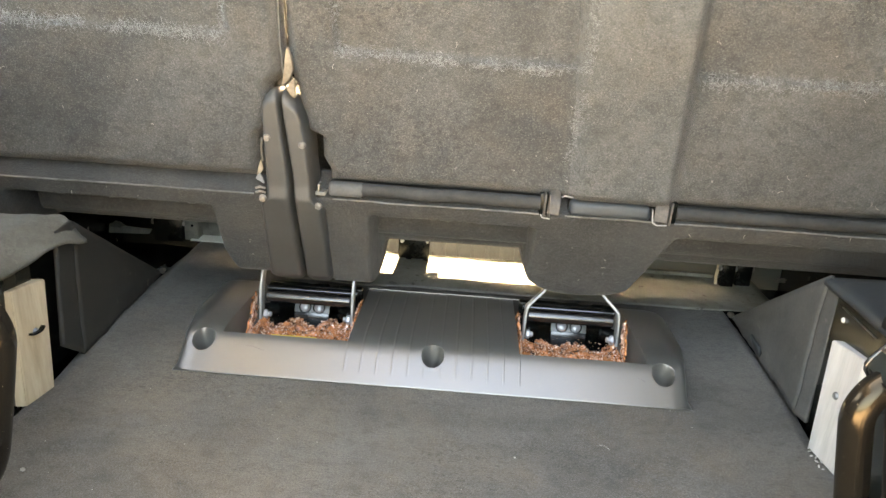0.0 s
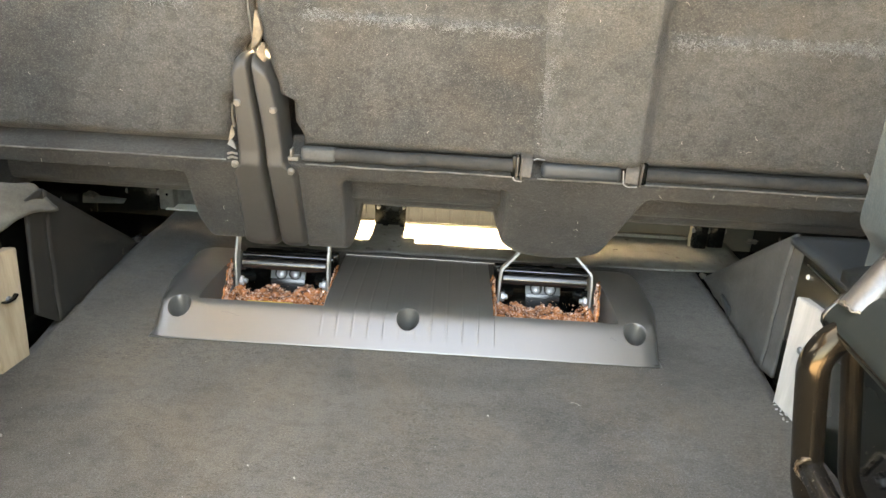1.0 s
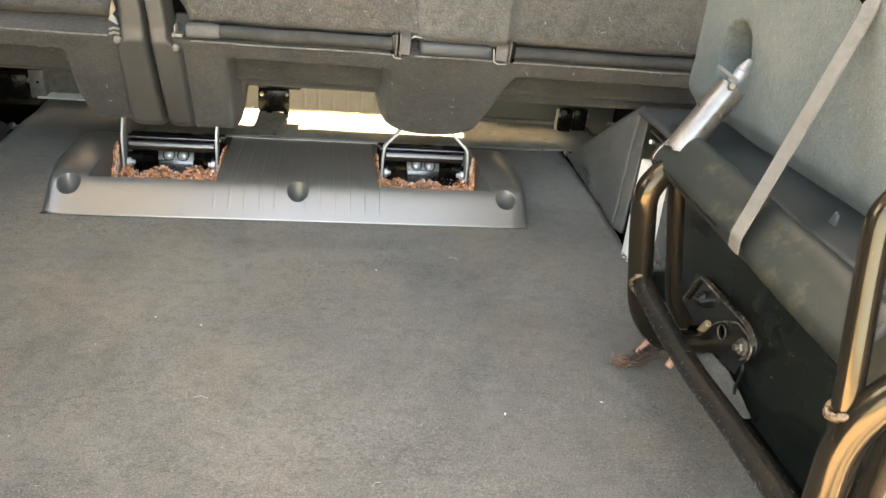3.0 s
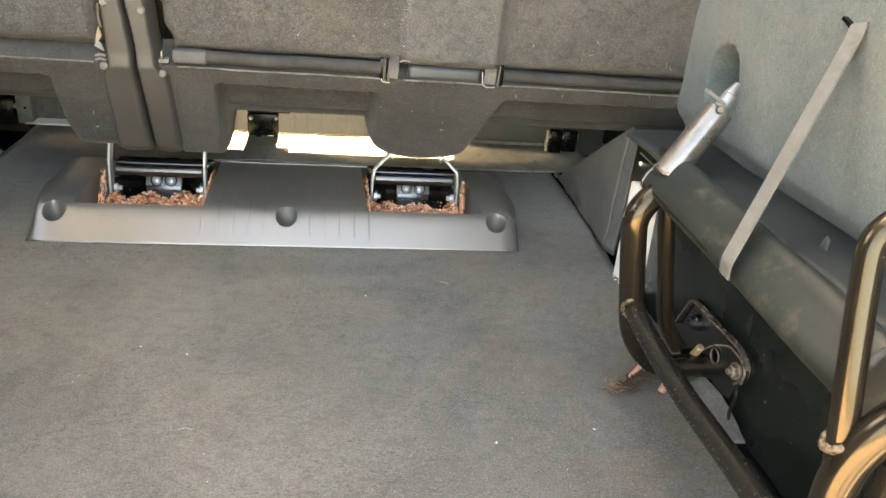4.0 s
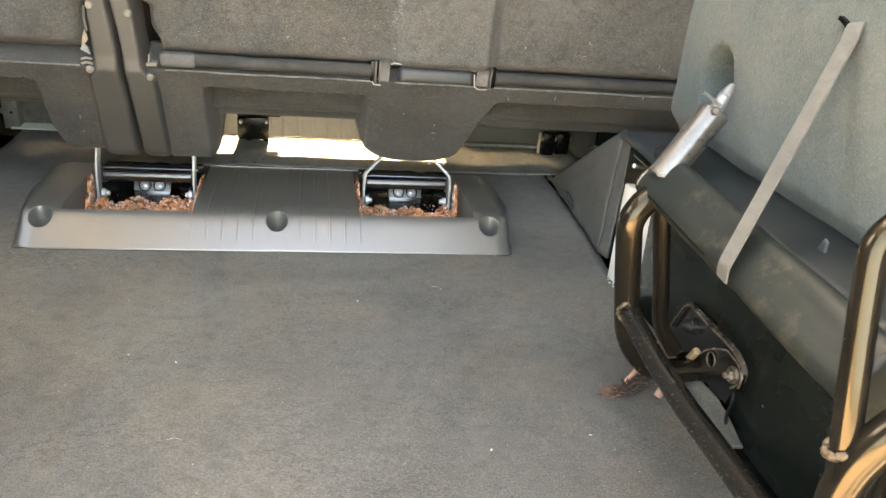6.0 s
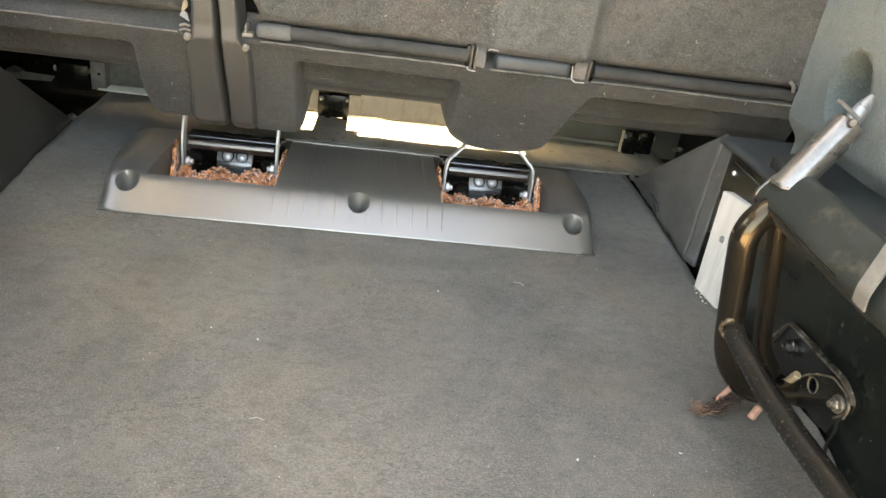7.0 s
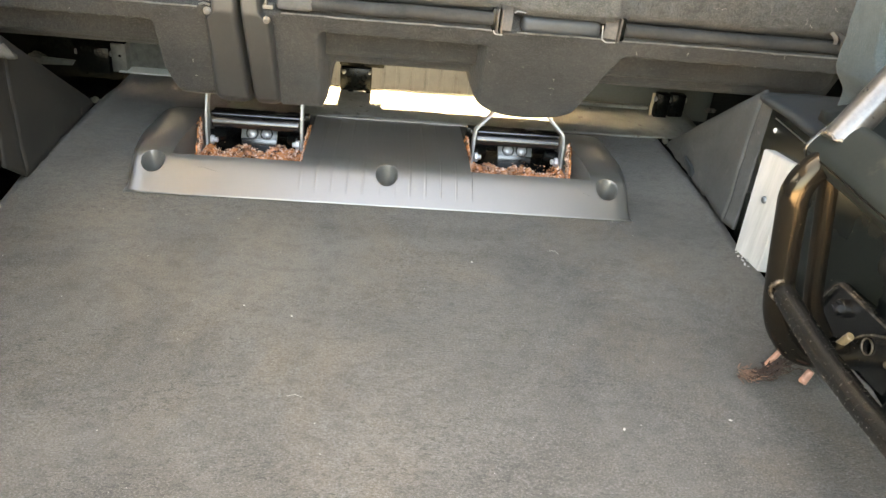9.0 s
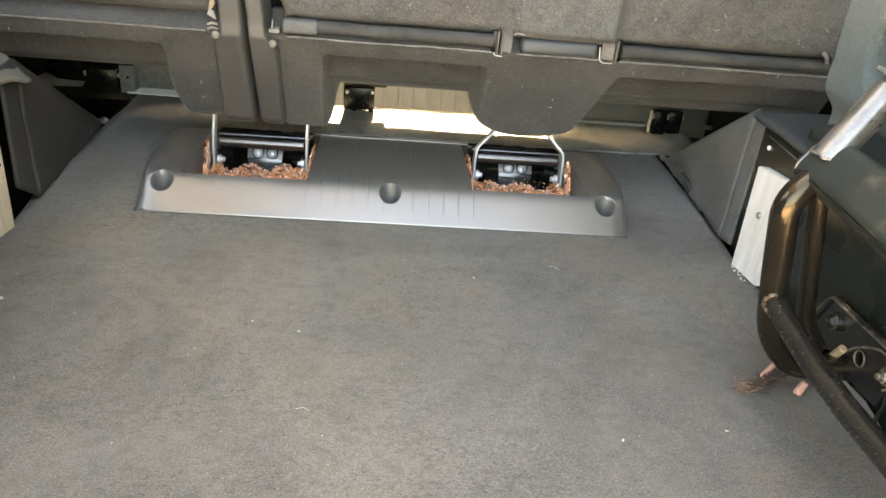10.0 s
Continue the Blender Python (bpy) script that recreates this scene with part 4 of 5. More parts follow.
        rod(bm, (x - s * 0.004, 1.190, 0.020), (x - s * 0.011, 1.190, 0.020), 0.0085, None, 6, 0.001)
        rod(bm, (x - s * 0.010, 1.190, 0.020), (x - s * 0.017, 1.190, 0.020), 0.0045, None, 12, 0.0008)
        part("bolt", bm, M_DOME, t, "zinc hexagon bolt")
        bm = bmesh.new()
        rod(bm, (x - s * 0.003, 1.200, 0.022), (x - s * 0.022, 1.215, 0.022), 0.013, None, 18, 0.002)
        part("pivot", bm, M_BLACK, t, "black pivot boss")
    m = Matrix.Translation((cx + 0.002, 1.222, 0.020)) @ Euler((radians(58), 0, 0)).to_matrix().to_4x4()
    bm = bmesh.new()
    block(bm, -0.032, 0.032, -0.006, 0.018, -0.002, 0.002, 0.0012, 2, m)
    part("bolt_plate", bm, M_PLATE, t, "grey steel plate with two bolts")
    fold = m @ Matrix.Translation((0, -0.006, 0)) @ Euler((radians(-22), 0, 0)).to_matrix().to_4x4() @ Matrix.Rotation(radians(40), 4, "X")
    bm = bmesh.new()
    block(bm, -0.0315, 0.0315, -0.017, 0.001, -0.002, 0.0018, 0.0012, 2, fold)
    part("plate_fold", bm, M_BAR, t, "dark folded lower half of the plate")
    for s in (-1, 1):
        bm = bmesh.new()
        bmesh.ops.create_uvsphere(bm, u_segments=20, v_segments=12, radius=0.0092, matrix=m @ Matrix.Translation((s * 0.0128, 0.004, 0.0015)) @ Matrix.Diagonal((1, 1, 0.62, 1)))
        part("bolt_head", bm, M_DOME, t, "domed steel bolt head")
        # plain black ring outlining each dome
        bm = bmesh.new()
        sweep(bm, [m @ Vector((s * 0.0128 + 0.0102 * math.cos(a), 0.004 + 0.0102 * math.sin(a), 0.002)) for a in span(0, 2 * math.pi, 28)], ring(0.0011, 6))
        part("washer", bm, M_BLACK, t, "dark ring round the bolt head")
    bm = bmesh.new()
    rod(bm, (cx - 0.060 * top - 0.01, 1.165, 0.006), (cx - 0.060 * top - 0.01, 1.165, 0.014), 0.009, 0.007, 14, 0.002)
    part("rusty_bolt", bm, M_RUST, t, "rusty bolt head")
    return t


seat_hinge(-0.235, 0.0, "black and bare steel seat hinge in a rusty well")
seat_hinge(0.236, 1.0, "black seat hinge with bent steel arms in a rusty well")
bm = bmesh.new()
block(bm, -0.272, -0.196, 1.0835, 1.0865, 0.008, 0.0324, 0.0008)
part("yellow_edge", bm, M_YELLOW, COVER, "yellow plastic strip at the rim of the well")


# ---- folded side seat ----
def side_seat(s, label, dy=0.0):
    t = thing("folding_side_seat", (s * 0.5, 0.4, 0.0), label, "folding seat", "side seats")
    X = lambda p: Vector((s * p[0], p[1] + dy, p[2]))
    bm = bmesh.new()
    sweep(bm, rounded([X(p) for p in ((0.560, 0.610, 0.032), (0.490, 0.604, 0.030), (0.440, 0.594, 0.085), (0.423, 0.591, 0.165), (0.4095, 0.592, 0.246), (0.423, 0.595, 0.270), (0.462, 0.601, 0.290))], 0.035), ring(0.0152, 20), up=(0, 1, 0))
    part("front_leg", bm, M_TUBE, t, "chipped black bent steel tube")
    bm = bmesh.new()
    rod(bm, X((0.4385, 0.5992, 0.2953)), X((0.4915, 0.612, 0.3715)), 0.0168, 0.0172, 26, 0.0014)
    part("sleeve", bm, M_SLEEVE, t, "polished worn steel sleeve")
    bm = bmesh.new()
    q = (X((0.4915, 0.612, 0.3715)) - X((0.4275, 0.5965, 0.2795))).to_track_quat("Z", "Y")
    sweep(bm, [X((0.4392, 0.5994, 0.2963)) + q @ Vector((0.0171 * math.cos(a), 0.0171 * math.sin(a), wob(math.cos(a), math.sin(a), s, 4, 0.004))) for a in span(0, 2 * math.pi, 60)], ring(0.0013, 6))
    part("sleeve_rim", bm, M_EDGE, t, "ragged bare edge at the foot of the sleeve", sharp=0)
    bm = bmesh.new()
    rod(bm, X((0.489, 0.6115, 0.368)), X((0.5005, 0.6145, 0.3885)), 0.0085, 0.0078, 16, 0.001)
    rod(bm, X((0.500, 0.6143, 0.388)), X((0.5075, 0.6165, 0.4015)), 0.0078, 0.0035, 16, 0.001)
    part("locking_pin", bm, M_DARKSTEEL, t, "tapered steel locking pin")
    bm = bmesh.new()
    sweep(bm, [X((0.4635, 0.600, 0.3955)), X((0.476, 0.6, 0.3885)), X((0.4885, 0.600, 0.381))], strip(0.009, 0.0032), up=(0.5, 0, 0.85))
    part("washer_plate", bm, M_STEEL, t, "bent steel tab at the pin")
    bm = bmesh.new()
    rod(bm, X((0.4830, 0.5985, 0.3750)), X((0.4795, 0.5900, 0.3775)), 0.0048, 0.0042, 12, 0.001)
    part("nut", bm, M_STRAP, t, "small rusty nut at the end of the sleeve")
    bm = bmesh.new()
    sweep(bm, rounded([X(p) for p in ((0.520, 0.615, 0.055), (0.494, 0.617, 0.090), (0.482, 0.620, 0.15), (0.459, 0.622, 0.258), (0.47, 0.622, 0.30))], 0.03), ring(0.0105, 16), up=(0, 1, 0))
    part("inner_leg", bm, M_TUBE, t, "chipped black steel tube")
    bm = bmesh.new()
    sweep(bm, [X(p) for p in ((0.430, 0.600, 0.134), (0.430, 0.546, 0.1245), (0.430, 0.48, 0.1175), (0.430, 0.42, 0.1155), (0.430, 0.33, 0.118), (0.424, 0.25, 0.124), (0.407, 0.186, 0.132))], ring(0.0125, 18))
    part("lower_bar", bm, M_DUSTY_TUBE, t, "scratched black steel cross tube")
    bm = bmesh.new()
    sweep(bm, rounded([X(p) for p in ((0.53, 0.175, 0.020), (0.445, 0.178, 0.020), (0.405, 0.180, 0.075), (0.403, 0.182, 0.140), (0.4025, 0.188, 0.190), (0.404, 0.194, 0.238), (0.424, 0.189, 0.284), (0.47, 0.175, 0.325), (0.52, 0.16, 0.36))], 0.030), ring(0.0138, 22), up=(0, 1, 0))
    part("rear_leg", bm, M_TUBE, t, "chipped black bent steel tube")
    bm = bmesh.new()
    sweep(bm, rounded([X(p) for p in ((0.404, 0.197, 0.236), (0.4045, 0.212, 0.285), (0.408, 0.235, 0.350), (0.4105, 0.2475, 0.391), (0.440, 0.238, 0.412), (0.50, 0.23, 0.432))], 0.020), ring(0.0097, 20), up=(0, 1, 0))
    part("upright", bm, M_TUBE, t, "scratched black upright tube with worn brown weld")
    bm = bmesh.new()
    sweep(bm, [X(p) for p in ((0.452, 0.196, 0.018), (0.446, 0.192, 0.24))], ring(0.0115, 16), up=(0, 1, 0))
    part("inner_leg", bm, M_TUBE, t)
    for p, r, axis, fat in () if s < 0 else (((0.4275, 0.580, 0.1345), 0.0125, (0, 1, -0.25), 0.0027), ((0.4042, 0.201, 0.250), 0.0108, (0.25, 0.25, 1), 0.0036)):
        bm = bmesh.new()
        q = Vector(axis).to_track_quat("Z", "Y")
        pts = [X(p) + q @ Vector((r * math.cos(a), r * math.sin(a), 0.0035 * math.sin(2 * a + fat * 900))) for a in span(0, 2 * math.pi, 72)]
        sweep(bm, pts, ring(0.9 * fat, 12))
        for v in bm.verts:
            v.co += Vector((wob(*v.co, 330, 0.0013), wob(v.co.y, v.co.z, v.co.x, 330, 0.0013), wob(v.co.z, v.co.x, v.co.y, 330, 0.0018)))
        part("weld_bead", bm, M_WELD, t, "lumpy brown weld with bare metal", sharp=0)
    # padded rail, drooping a little towards the tailgate
    sec = []
    for k in range(36):
        a = 2 * math.pi * k / 36
        c, d = math.cos(a), math.sin(a)
        q = (abs(c) ** 5 + abs(d) ** 5) ** (-1 / 5)
        sec.append((0.0290 * c * q, 0.0290 * d * q))
    rot = radians(50.5)
    sec = [(s * (a * math.cos(rot) - b * math.sin(rot)), a * math.sin(rot) + b * math.cos(rot)) for a, b in sec]
    bm = bmesh.new()

    def rail_mid(y):
        return Vector((s * 0.4565, y + dy, 0.2845 + 0.036 * (y - 0.603)))
    rows = []
    for y in [0.6165, 0.615, 0.609] + span(0.60, 0.236, 50):
        swell = 1.0 - 0.05 * math.exp(-((y - 0.405) / 0.016) ** 2) - (0.10 if y > 0.616 else 0.0) + 0.02 * sstep(0.41, 0.33, y)
        m = rail_mid(y)
        rows.append([bm.verts.new(m + Vector((a, 0, b)) * (swell + wob(y, a * 9, b * 9 + s, 16, 0.035))) for a, b in sec])
    for p, q in zip(rows, rows[1:]):
        for k in range(len(sec)):
            bm.faces.new((p[k], p[(k + 1) % len(sec)], q[(k + 1) % len(sec)], q[k]))
    bm.faces.new(rows[0])
    bm.faces.new(rows[-1][::-1])
    part("padded_rail", bm, M_CUSHION, t, "grey-green vinyl padded rail, creased and scuffed", sharp=50)
    low = Vector((s * -0.0353, 0, -0.0035))
    bm = bmesh.new()
    sweep(bm, [rail_mid(y) + low for y in span(0.610, 0.45, 12)], ring(0.0010, 8))
    part("rail_piping", bm, M_TUBE, t, "thin pale seam along the rail")
    for k in range(7 if s > 0 else 0):
        y, u = 0.58 - 0.055 * k - 0.012 * (k % 3), 0.25 + 0.6 * ((k * 0.37) % 1)
        p = rail_mid(y) + Vector((-0.0345, 0, -0.002)).lerp(Vector((-0.004, 0, 0.0345)), u)
        d = Vector((0.004 * ((k % 3) - 1), -0.006 - 0.002 * (k % 2), 0.004 * ((k % 3) - 1)))
        bm = bmesh.new()
        sweep(bm, [p - d * 0.5, p + d * 0.1, p + d * 0.5], ring(0.0003, 5))
        part("scuff", bm, M_LIP, t, "pale scuff on the vinyl")
    bm = bmesh.new()
    end = rail_mid(0.6165)
    loop = [end + Vector((1.0 * a, 0, 1.0 * b)) for a, b in sec + sec[:1]]
    sweep(bm, loop, ring(0.0026, 10), up=(0, 1, 0))
    part("end_rim", bm, M_SHINY, t, "glossy black rim at the end of the rail", sharp=0)
    bm = bmesh.new()
    sweep(bm, [end + Vector((s * x, 0.002, z)) for x, z in ((-0.0335, -0.001), (-0.019, 0.017), (-0.003, 0.0355))], strip(0.0035, 0.0025), up=(0, 1, 0))
    part("end_edge", bm, M_STEEL, t, "bright bare edge at the end of the rail")
    bm = bmesh.new()
    near = rail_mid(0.2365)
    sweep(bm, [near + Vector((1.02 * a, 0.0012 * math.sin(2.1 * k), 1.02 * b)) for k, (a, b) in enumerate(sec + sec[:1])], ring(0.0032, 8), up=(0, 1, 0))
    part("hem", bm, M_PIPE, t, "ribbed dark hem at the near end of the rail", sharp=0)
    return t


side_seat(1, "folded side seat frame of chipped black steel tube with vinyl rail")
side_seat(-1, "folded side seat of chipped black steel tube, beside a board", 0.02)

# webbing strap from the trim panel round the padded rail
STRAP = thing("webbing_strap", (0.53, 0.49, 0.49), "worn grey-brown webbing strap tied round the padded rail", "strap")
bm = bmesh.new()
line = rounded([(0.546, 0.493, 0.494), (0.530, 0.484, 0.489), (0.5255, 0.479, 0.478), (0.4150, 0.404, 0.287), (0.4165, 0.404, 0.2725)], 0.004)
rows = []
for k, p in enumerate(line):
    low = sstep(0.32, 0.285, p.z)
    w = Vector((-0.175, 0.948, -0.305)).lerp(Vector((0.05, 1, 0)), low).normalized() * 0.0092
    d = (line[min(k + 1, len(line) - 1)] - line[max(k - 1, 0)]).normalized()
    n = w.cross(d).normalized() * 0.0009
    rows.append([bm.verts.new(p + q) for q in (w - n, -w - n, -w + n, w + n)])
for a, b in zip(rows, rows[1:]):
    for k in range(4):
        bm.faces.new((a[k], a[(k + 1) % 4], b[(k + 1) % 4], b[k]))
bm.faces.new(rows[0])
bm.faces.new(rows[-1][::-1])
part("webbing", bm, M_WEB, STRAP)
bm = bmesh.new()
sweep(bm, [(0.5315, 0.508, 0.491), (0.5315, 0.500, 0.4885), (0.5315, 0.491, 0.484)], strip(0.0035, 0.005), up=(1, 0, 0))
part("slot_rim", bm, M_BLACK, STRAP, "dark rim of the strap slot")

# tongue of loose carpet curling up behind the side seat
def tongue(u, v):
    y = 0.49 + 0.130 * u
    rise = 0.017 * sstep(0.05, 0.70, u) * (1 - sstep(0.84, 1.0, u))
    return Vector((0.529 + 0.034 * v + 0.004 * math.sin(5 * u), y + wob(u, v, 1, 3, 0.004), 0.003 + rise * v ** 1.6 + wob(u, v, 2, 5, 0.0015)))


solo("carpet_tongue", sheet(tongue, span(0, 1, 40), span(0, 1, 16), (0.001, 0, -0.004)), M_CARPET,
     "loose tongue of grey carpet curling up behind the side seat", "carpet", at=(0.54, 0.54, 0.0), sharp=0)
bm = bmesh.new()
for k in range(60):
    y, z = random.uniform(0.15, 0.84), random.uniform(0.02, 0.21)
    d = Vector((0, random.gauss(0, 1), random.gauss(0, 0.6))).normalized() * random.choice((0.0003, 0.0004, 0.0006, 0.0012))
    sweep(bm, [Vector((0.5746, y, z)) - d, Vector((0.5743, y, z + 0.0001)), Vector((0.5746, y, z)) + d], ring(random.uniform(0.00015, 0.0003), 5))
solo("wall_dust", bm, M_LINT, "pale dust flecks on the black wheel arch wall", "dust", kind="stuff")

bm = bmesh.new()
prism(bm, [(0.499, 0.391, 0.296), (0.500, 0.407, 0.296), (0.503, 0.402, 0.316), (0.502, 0.396, 0.314)], (0.003, 0, 0.001))
bmesh.ops.bevel(bm, geom=bm.edges[:], offset=0.0008, segments=2, affect="EDGES")
solo("trim_tab", bm, M_ARCHR, "small grey plastic tab on the moulded ledge", "tab", at=(0.5, 0.4, 0.296))

# hinge bracket on the wall
BRK = thing("wall_bracket", (0.57, 0.61, 0.0), "black painted steel hinge bracket bolted to the wheel arch", "bracket")
bm = bmesh.new()
out = [(0.729, 0.002), (0.707, 0.035), (0.694, 0.070), (0.679, 0.091), (0.617, 0.095), (0.558, 0.095), (0.535, 0.090), (0.524, 0.079), (0.527, 0.062), (0.540, 0.051), (0.556, 0.046), (0.585, 0.045), (0.625, 0.040), (0.66, 0.024), (0.690, 0.002)]
prism(bm, [(0.566, y, z) for y, z in out], (0.008, 0, 0))
bmesh.ops.bevel(bm, geom=bm.edges[:], offset=0.0012, segments=2, affect="EDGES")
part("plate", bm, M_SHINY, BRK)
# bright material paints the shine as well as bare spots on the rim
bm = bmesh.new()
sweep(bm, rounded([(0.563, 0.705, 0.037), (0.563, 0.680, 0.091), (0.563, 0.550, 0.095), (0.563, 0.525, 0.083), (0.563, 0.527, 0.064), (0.563, 0.540, 0.050)], 0.012), strip(0.003, 0.007), up=(1, 0, 0))
part("flange", bm, M_EDGE, BRK, "rolled glossy edge of the plate")
LEAF = [(0.627, 0.046), (0.612, 0.052), (0.598, 0.068), (0.585, 0.078), (0.563, 0.090), (0.535, 0.088), (0.522, 0.078), (0.524, 0.062), (0.536, 0.045), (0.541, 0.027), (0.563, 0.025), (0.585, 0.026), (0.600, 0.018), (0.617, 0.006), (0.640, 0.004)]
bm = bmesh.new()
outer = [bm.verts.new((0.5600 - 0.004 * sstep(0.55, 0.62, y), y, z)) for y, z in LEAF]
inner = [bm.verts.new((0.558, 0.587 + 0.0088 * math.cos(a), 0.060 + 0.0088 * math.sin(a))) for a in span(0, 2 * math.pi, 20)[:-1]]
rim = [bm.edges.new((p[k], p[(k + 1) % len(p)])) for p in (outer, inner) for k in range(len(p))]
bmesh.ops.triangle_fill(bm, use_beauty=True, edges=rim)
ext = bmesh.ops.extrude_face_region(bm, geom=bm.faces[:])["geom"]
bmesh.ops.translate(bm, verts=[v for v in ext if isinstance(v, bmesh.types.BMVert)], vec=(0.004, 0, 0))
part("hinge_leaf", bm, M_SHINY, BRK, "glossy hinge leaf with an open bolt hole", sharp=30)
bm = bmesh.new()
sweep(bm, rounded([(0.5585 - 0.004 * sstep(0.55, 0.62, y), y, z) for y, z in LEAF[:8]], 0.006, 4), ring(0.0017, 8), up=(1, 0, 0))
part("leaf_edge", bm, M_EDGE, BRK, "rolled glossy edge of the hinge leaf")
bm = bmesh.new()
sweep(bm, [(0.5565, 0.587 + 0.0095 * math.cos(a), 0.060 + 0.0095 * math.sin(a)) for a in span(0, 2 * math.pi, 24)], ring(0.0013, 8), up=(1, 0, 0))
part("hole_rim", bm, M_EDGE, BRK, "raised rim of the bolt hole")
bm = bmesh.new()
rod(bm, (0.5435, 0.627, 0.020), (0.5445, 0.603, 0.063), 0.0050, None, 14, 0.001)
part("hinge_pin", bm, M_BRASS, BRK, "brass-coloured hinge pin")
for y, z, r, mt, nm in ((0.656, 0.067, 0.009, M_SHINY, "bolt"), (0.541, 0.069, 0.009, M_EDGE, "bolt")):
    bm = bmesh.new()
    rod(bm, (0.566, y, z), (0.552, y, z), r, None, 6, 0.0015)
    rod(bm, (0.566, y, z), (0.557, y, z), r * 1.3, None, 18, 0.001)
    rod(bm, (0.553, y, z), (0.547, y, z), r * 0.5, None, 12, 0.001)
    part(nm, bm, mt, BRK, "painted hexagon bolt and washer")
bm = bmesh.new()
sweep(bm, rounded([(0.562, 0.538, 0.053), (0.562, 0.529, 0.036), (0.561, 0.533, 0.014), (0.560, 0.526, 0.003)], 0.01), strip(0.0022, 0.004), up=(1, 0, 0))
part("bent_tab", bm, M_SHINY, BRK, "thin bent tab below the plate")

# ---- wood blocks behind the side seats ----
def board(s, y0, y1, top, mat, label):
    t = thing("wood_board", (s * 0.57, (y0 + y1) / 2, 0.0), label, "wood board", "wood boards")
    bm = bmesh.new()
    foot = 0.004 if s < 0 else 0.0
    prism(bm, [(s * 0.560, y0 + foot, 0.0), (s * 0.552, y1 - 0.01 + foot * 0.4, 0.0), (s * 0.560, y1 + 0.012, top - 0.008), (s * 0.566, y0 + 0.012, top)], (s * 0.022, -0.004, 0))
    bmesh.ops.bevel(bm, geom=bm.edges[:], offset=0.0015, segments=2, affect="EDGES")
    part("plank", bm, mat, t)
    for y, z in ((y0 + 0.058, 0.025), (y0 + 0.045, 0.098)):
        bm = bmesh.new()
        rod(bm, (s * 0.562, y, z), (s * (0.5545 + 0.03 * z), y, z), 0.006, 0.005, 14, 0.001)
        part("screw", bm, M_DARKSTEEL, t, "countersunk screw")
        if s < 0 and z > 0.05:
            bm = bmesh.new()
            sweep(bm, [(-0.5565, y - 0.018, z + 0.004), (-0.5562, y - 0.008, z + 0.001), (-0.556, y + 0.006, z), (-0.5565, y + 0.014, z + 0.003)], strip(0.003, 0.006), up=(1, 0, 0))
            part("torn_slot", bm, M_BLACK, t, "dark torn slot in the wood")
    return t


board(-1, 0.860, 0.930, 0.172, M_WOOD, "weathered pale wood board screwed upright on the wheel arch")
wr = board(1, 0.855, 0.932, 0.170, M_WHITEWOOD, "white painted wood board upright on the wheel arch")
bm = bmesh.new()
for k in range(9):
    bmesh.ops.create_icosphere(bm, subdivisions=1, radius=random.uniform(0.002, 0.004), matrix=Matrix.Translation((0.553 - random.uniform(0, 0.007), 0.866 + 0.0065 * k, random.uniform(0.001, 0.006))) @ Euler((k, k * 2, k * 3)).to_matrix().to_4x4() @ Matrix.Diagonal((1, 0.5, 0.35, 1)))
part("splinters", bm, M_WHITEWOOD, wr, "crumbled white paint at the foot")
# hole and scratch in the arch wall
bm = bmesh.new()
rod(bm, (0.5765, 0.955, 0.188), (0.5725, 0.955, 0.188), 0.0042, 0.0035, 14, 0.0008)
solo("body_plug", bm, M_PALE, "small pale plug in the black arch wall", "plug", at=(0.574, 0.955, 0.188))

# ---- under and ahead of the seats ----
SEAT_BASE = thing("front_seat_base", (0.0, 1.92, -0.2), "dull grey ribbed metal base of the front seats", "seat base")
bm = bmesh.new()
block(bm, -0.39, 0.385, 1.905, 1.945, -0.2, 0.08, 0.004)
part("panel", bm, M_RIBBED, SEAT_BASE)
for k in range(19):
    bm = bmesh.new()
    x = -0.37 + 0.0393 * k
    block(bm, x - 0.005, x + 0.005, 1.9005, 1.9055, -0.19, 0.075, 0.0015)
    part("rib", bm, M_RIBBED, SEAT_BASE)


# added dark boxes close off the sunlit footwell; black on the left for shade
for s, nm in ((1, "wall_footwell_right"), (-1, "wall_footwell_left")):
    bm = bmesh.new()
    block(bm, *sorted((s * 0.395, s * 0.80)), 1.68, 1.945, -0.2, 0.12, 0.004)
    solo(nm, bm, M_DIM if s > 0 else M_BLACK, "dark box added to close off the sunlit footwell", "wall", "structure")


def anchor(x0, x1, y, h, label):
    t = thing("seat_anchor", ((x0 + x1) / 2, y, 0.0), label, "seat anchor", "seat anchors")
    bm = bmesh.new()
    block(bm, x0, x1, y - 0.012, y + 0.012, -0.002, h, 0.003)
    part("block", bm, M_BLACK, t)
    bm = bmesh.new()
    rod(bm, (x0 - 0.006, y - 0.004, h * 0.75), (x1 + 0.004, y - 0.004, h * 0.75), 0.006, None, 12, 0.001)
    part("pin", bm, M_DARKSTEEL, t, "steel cross pin")
    return t


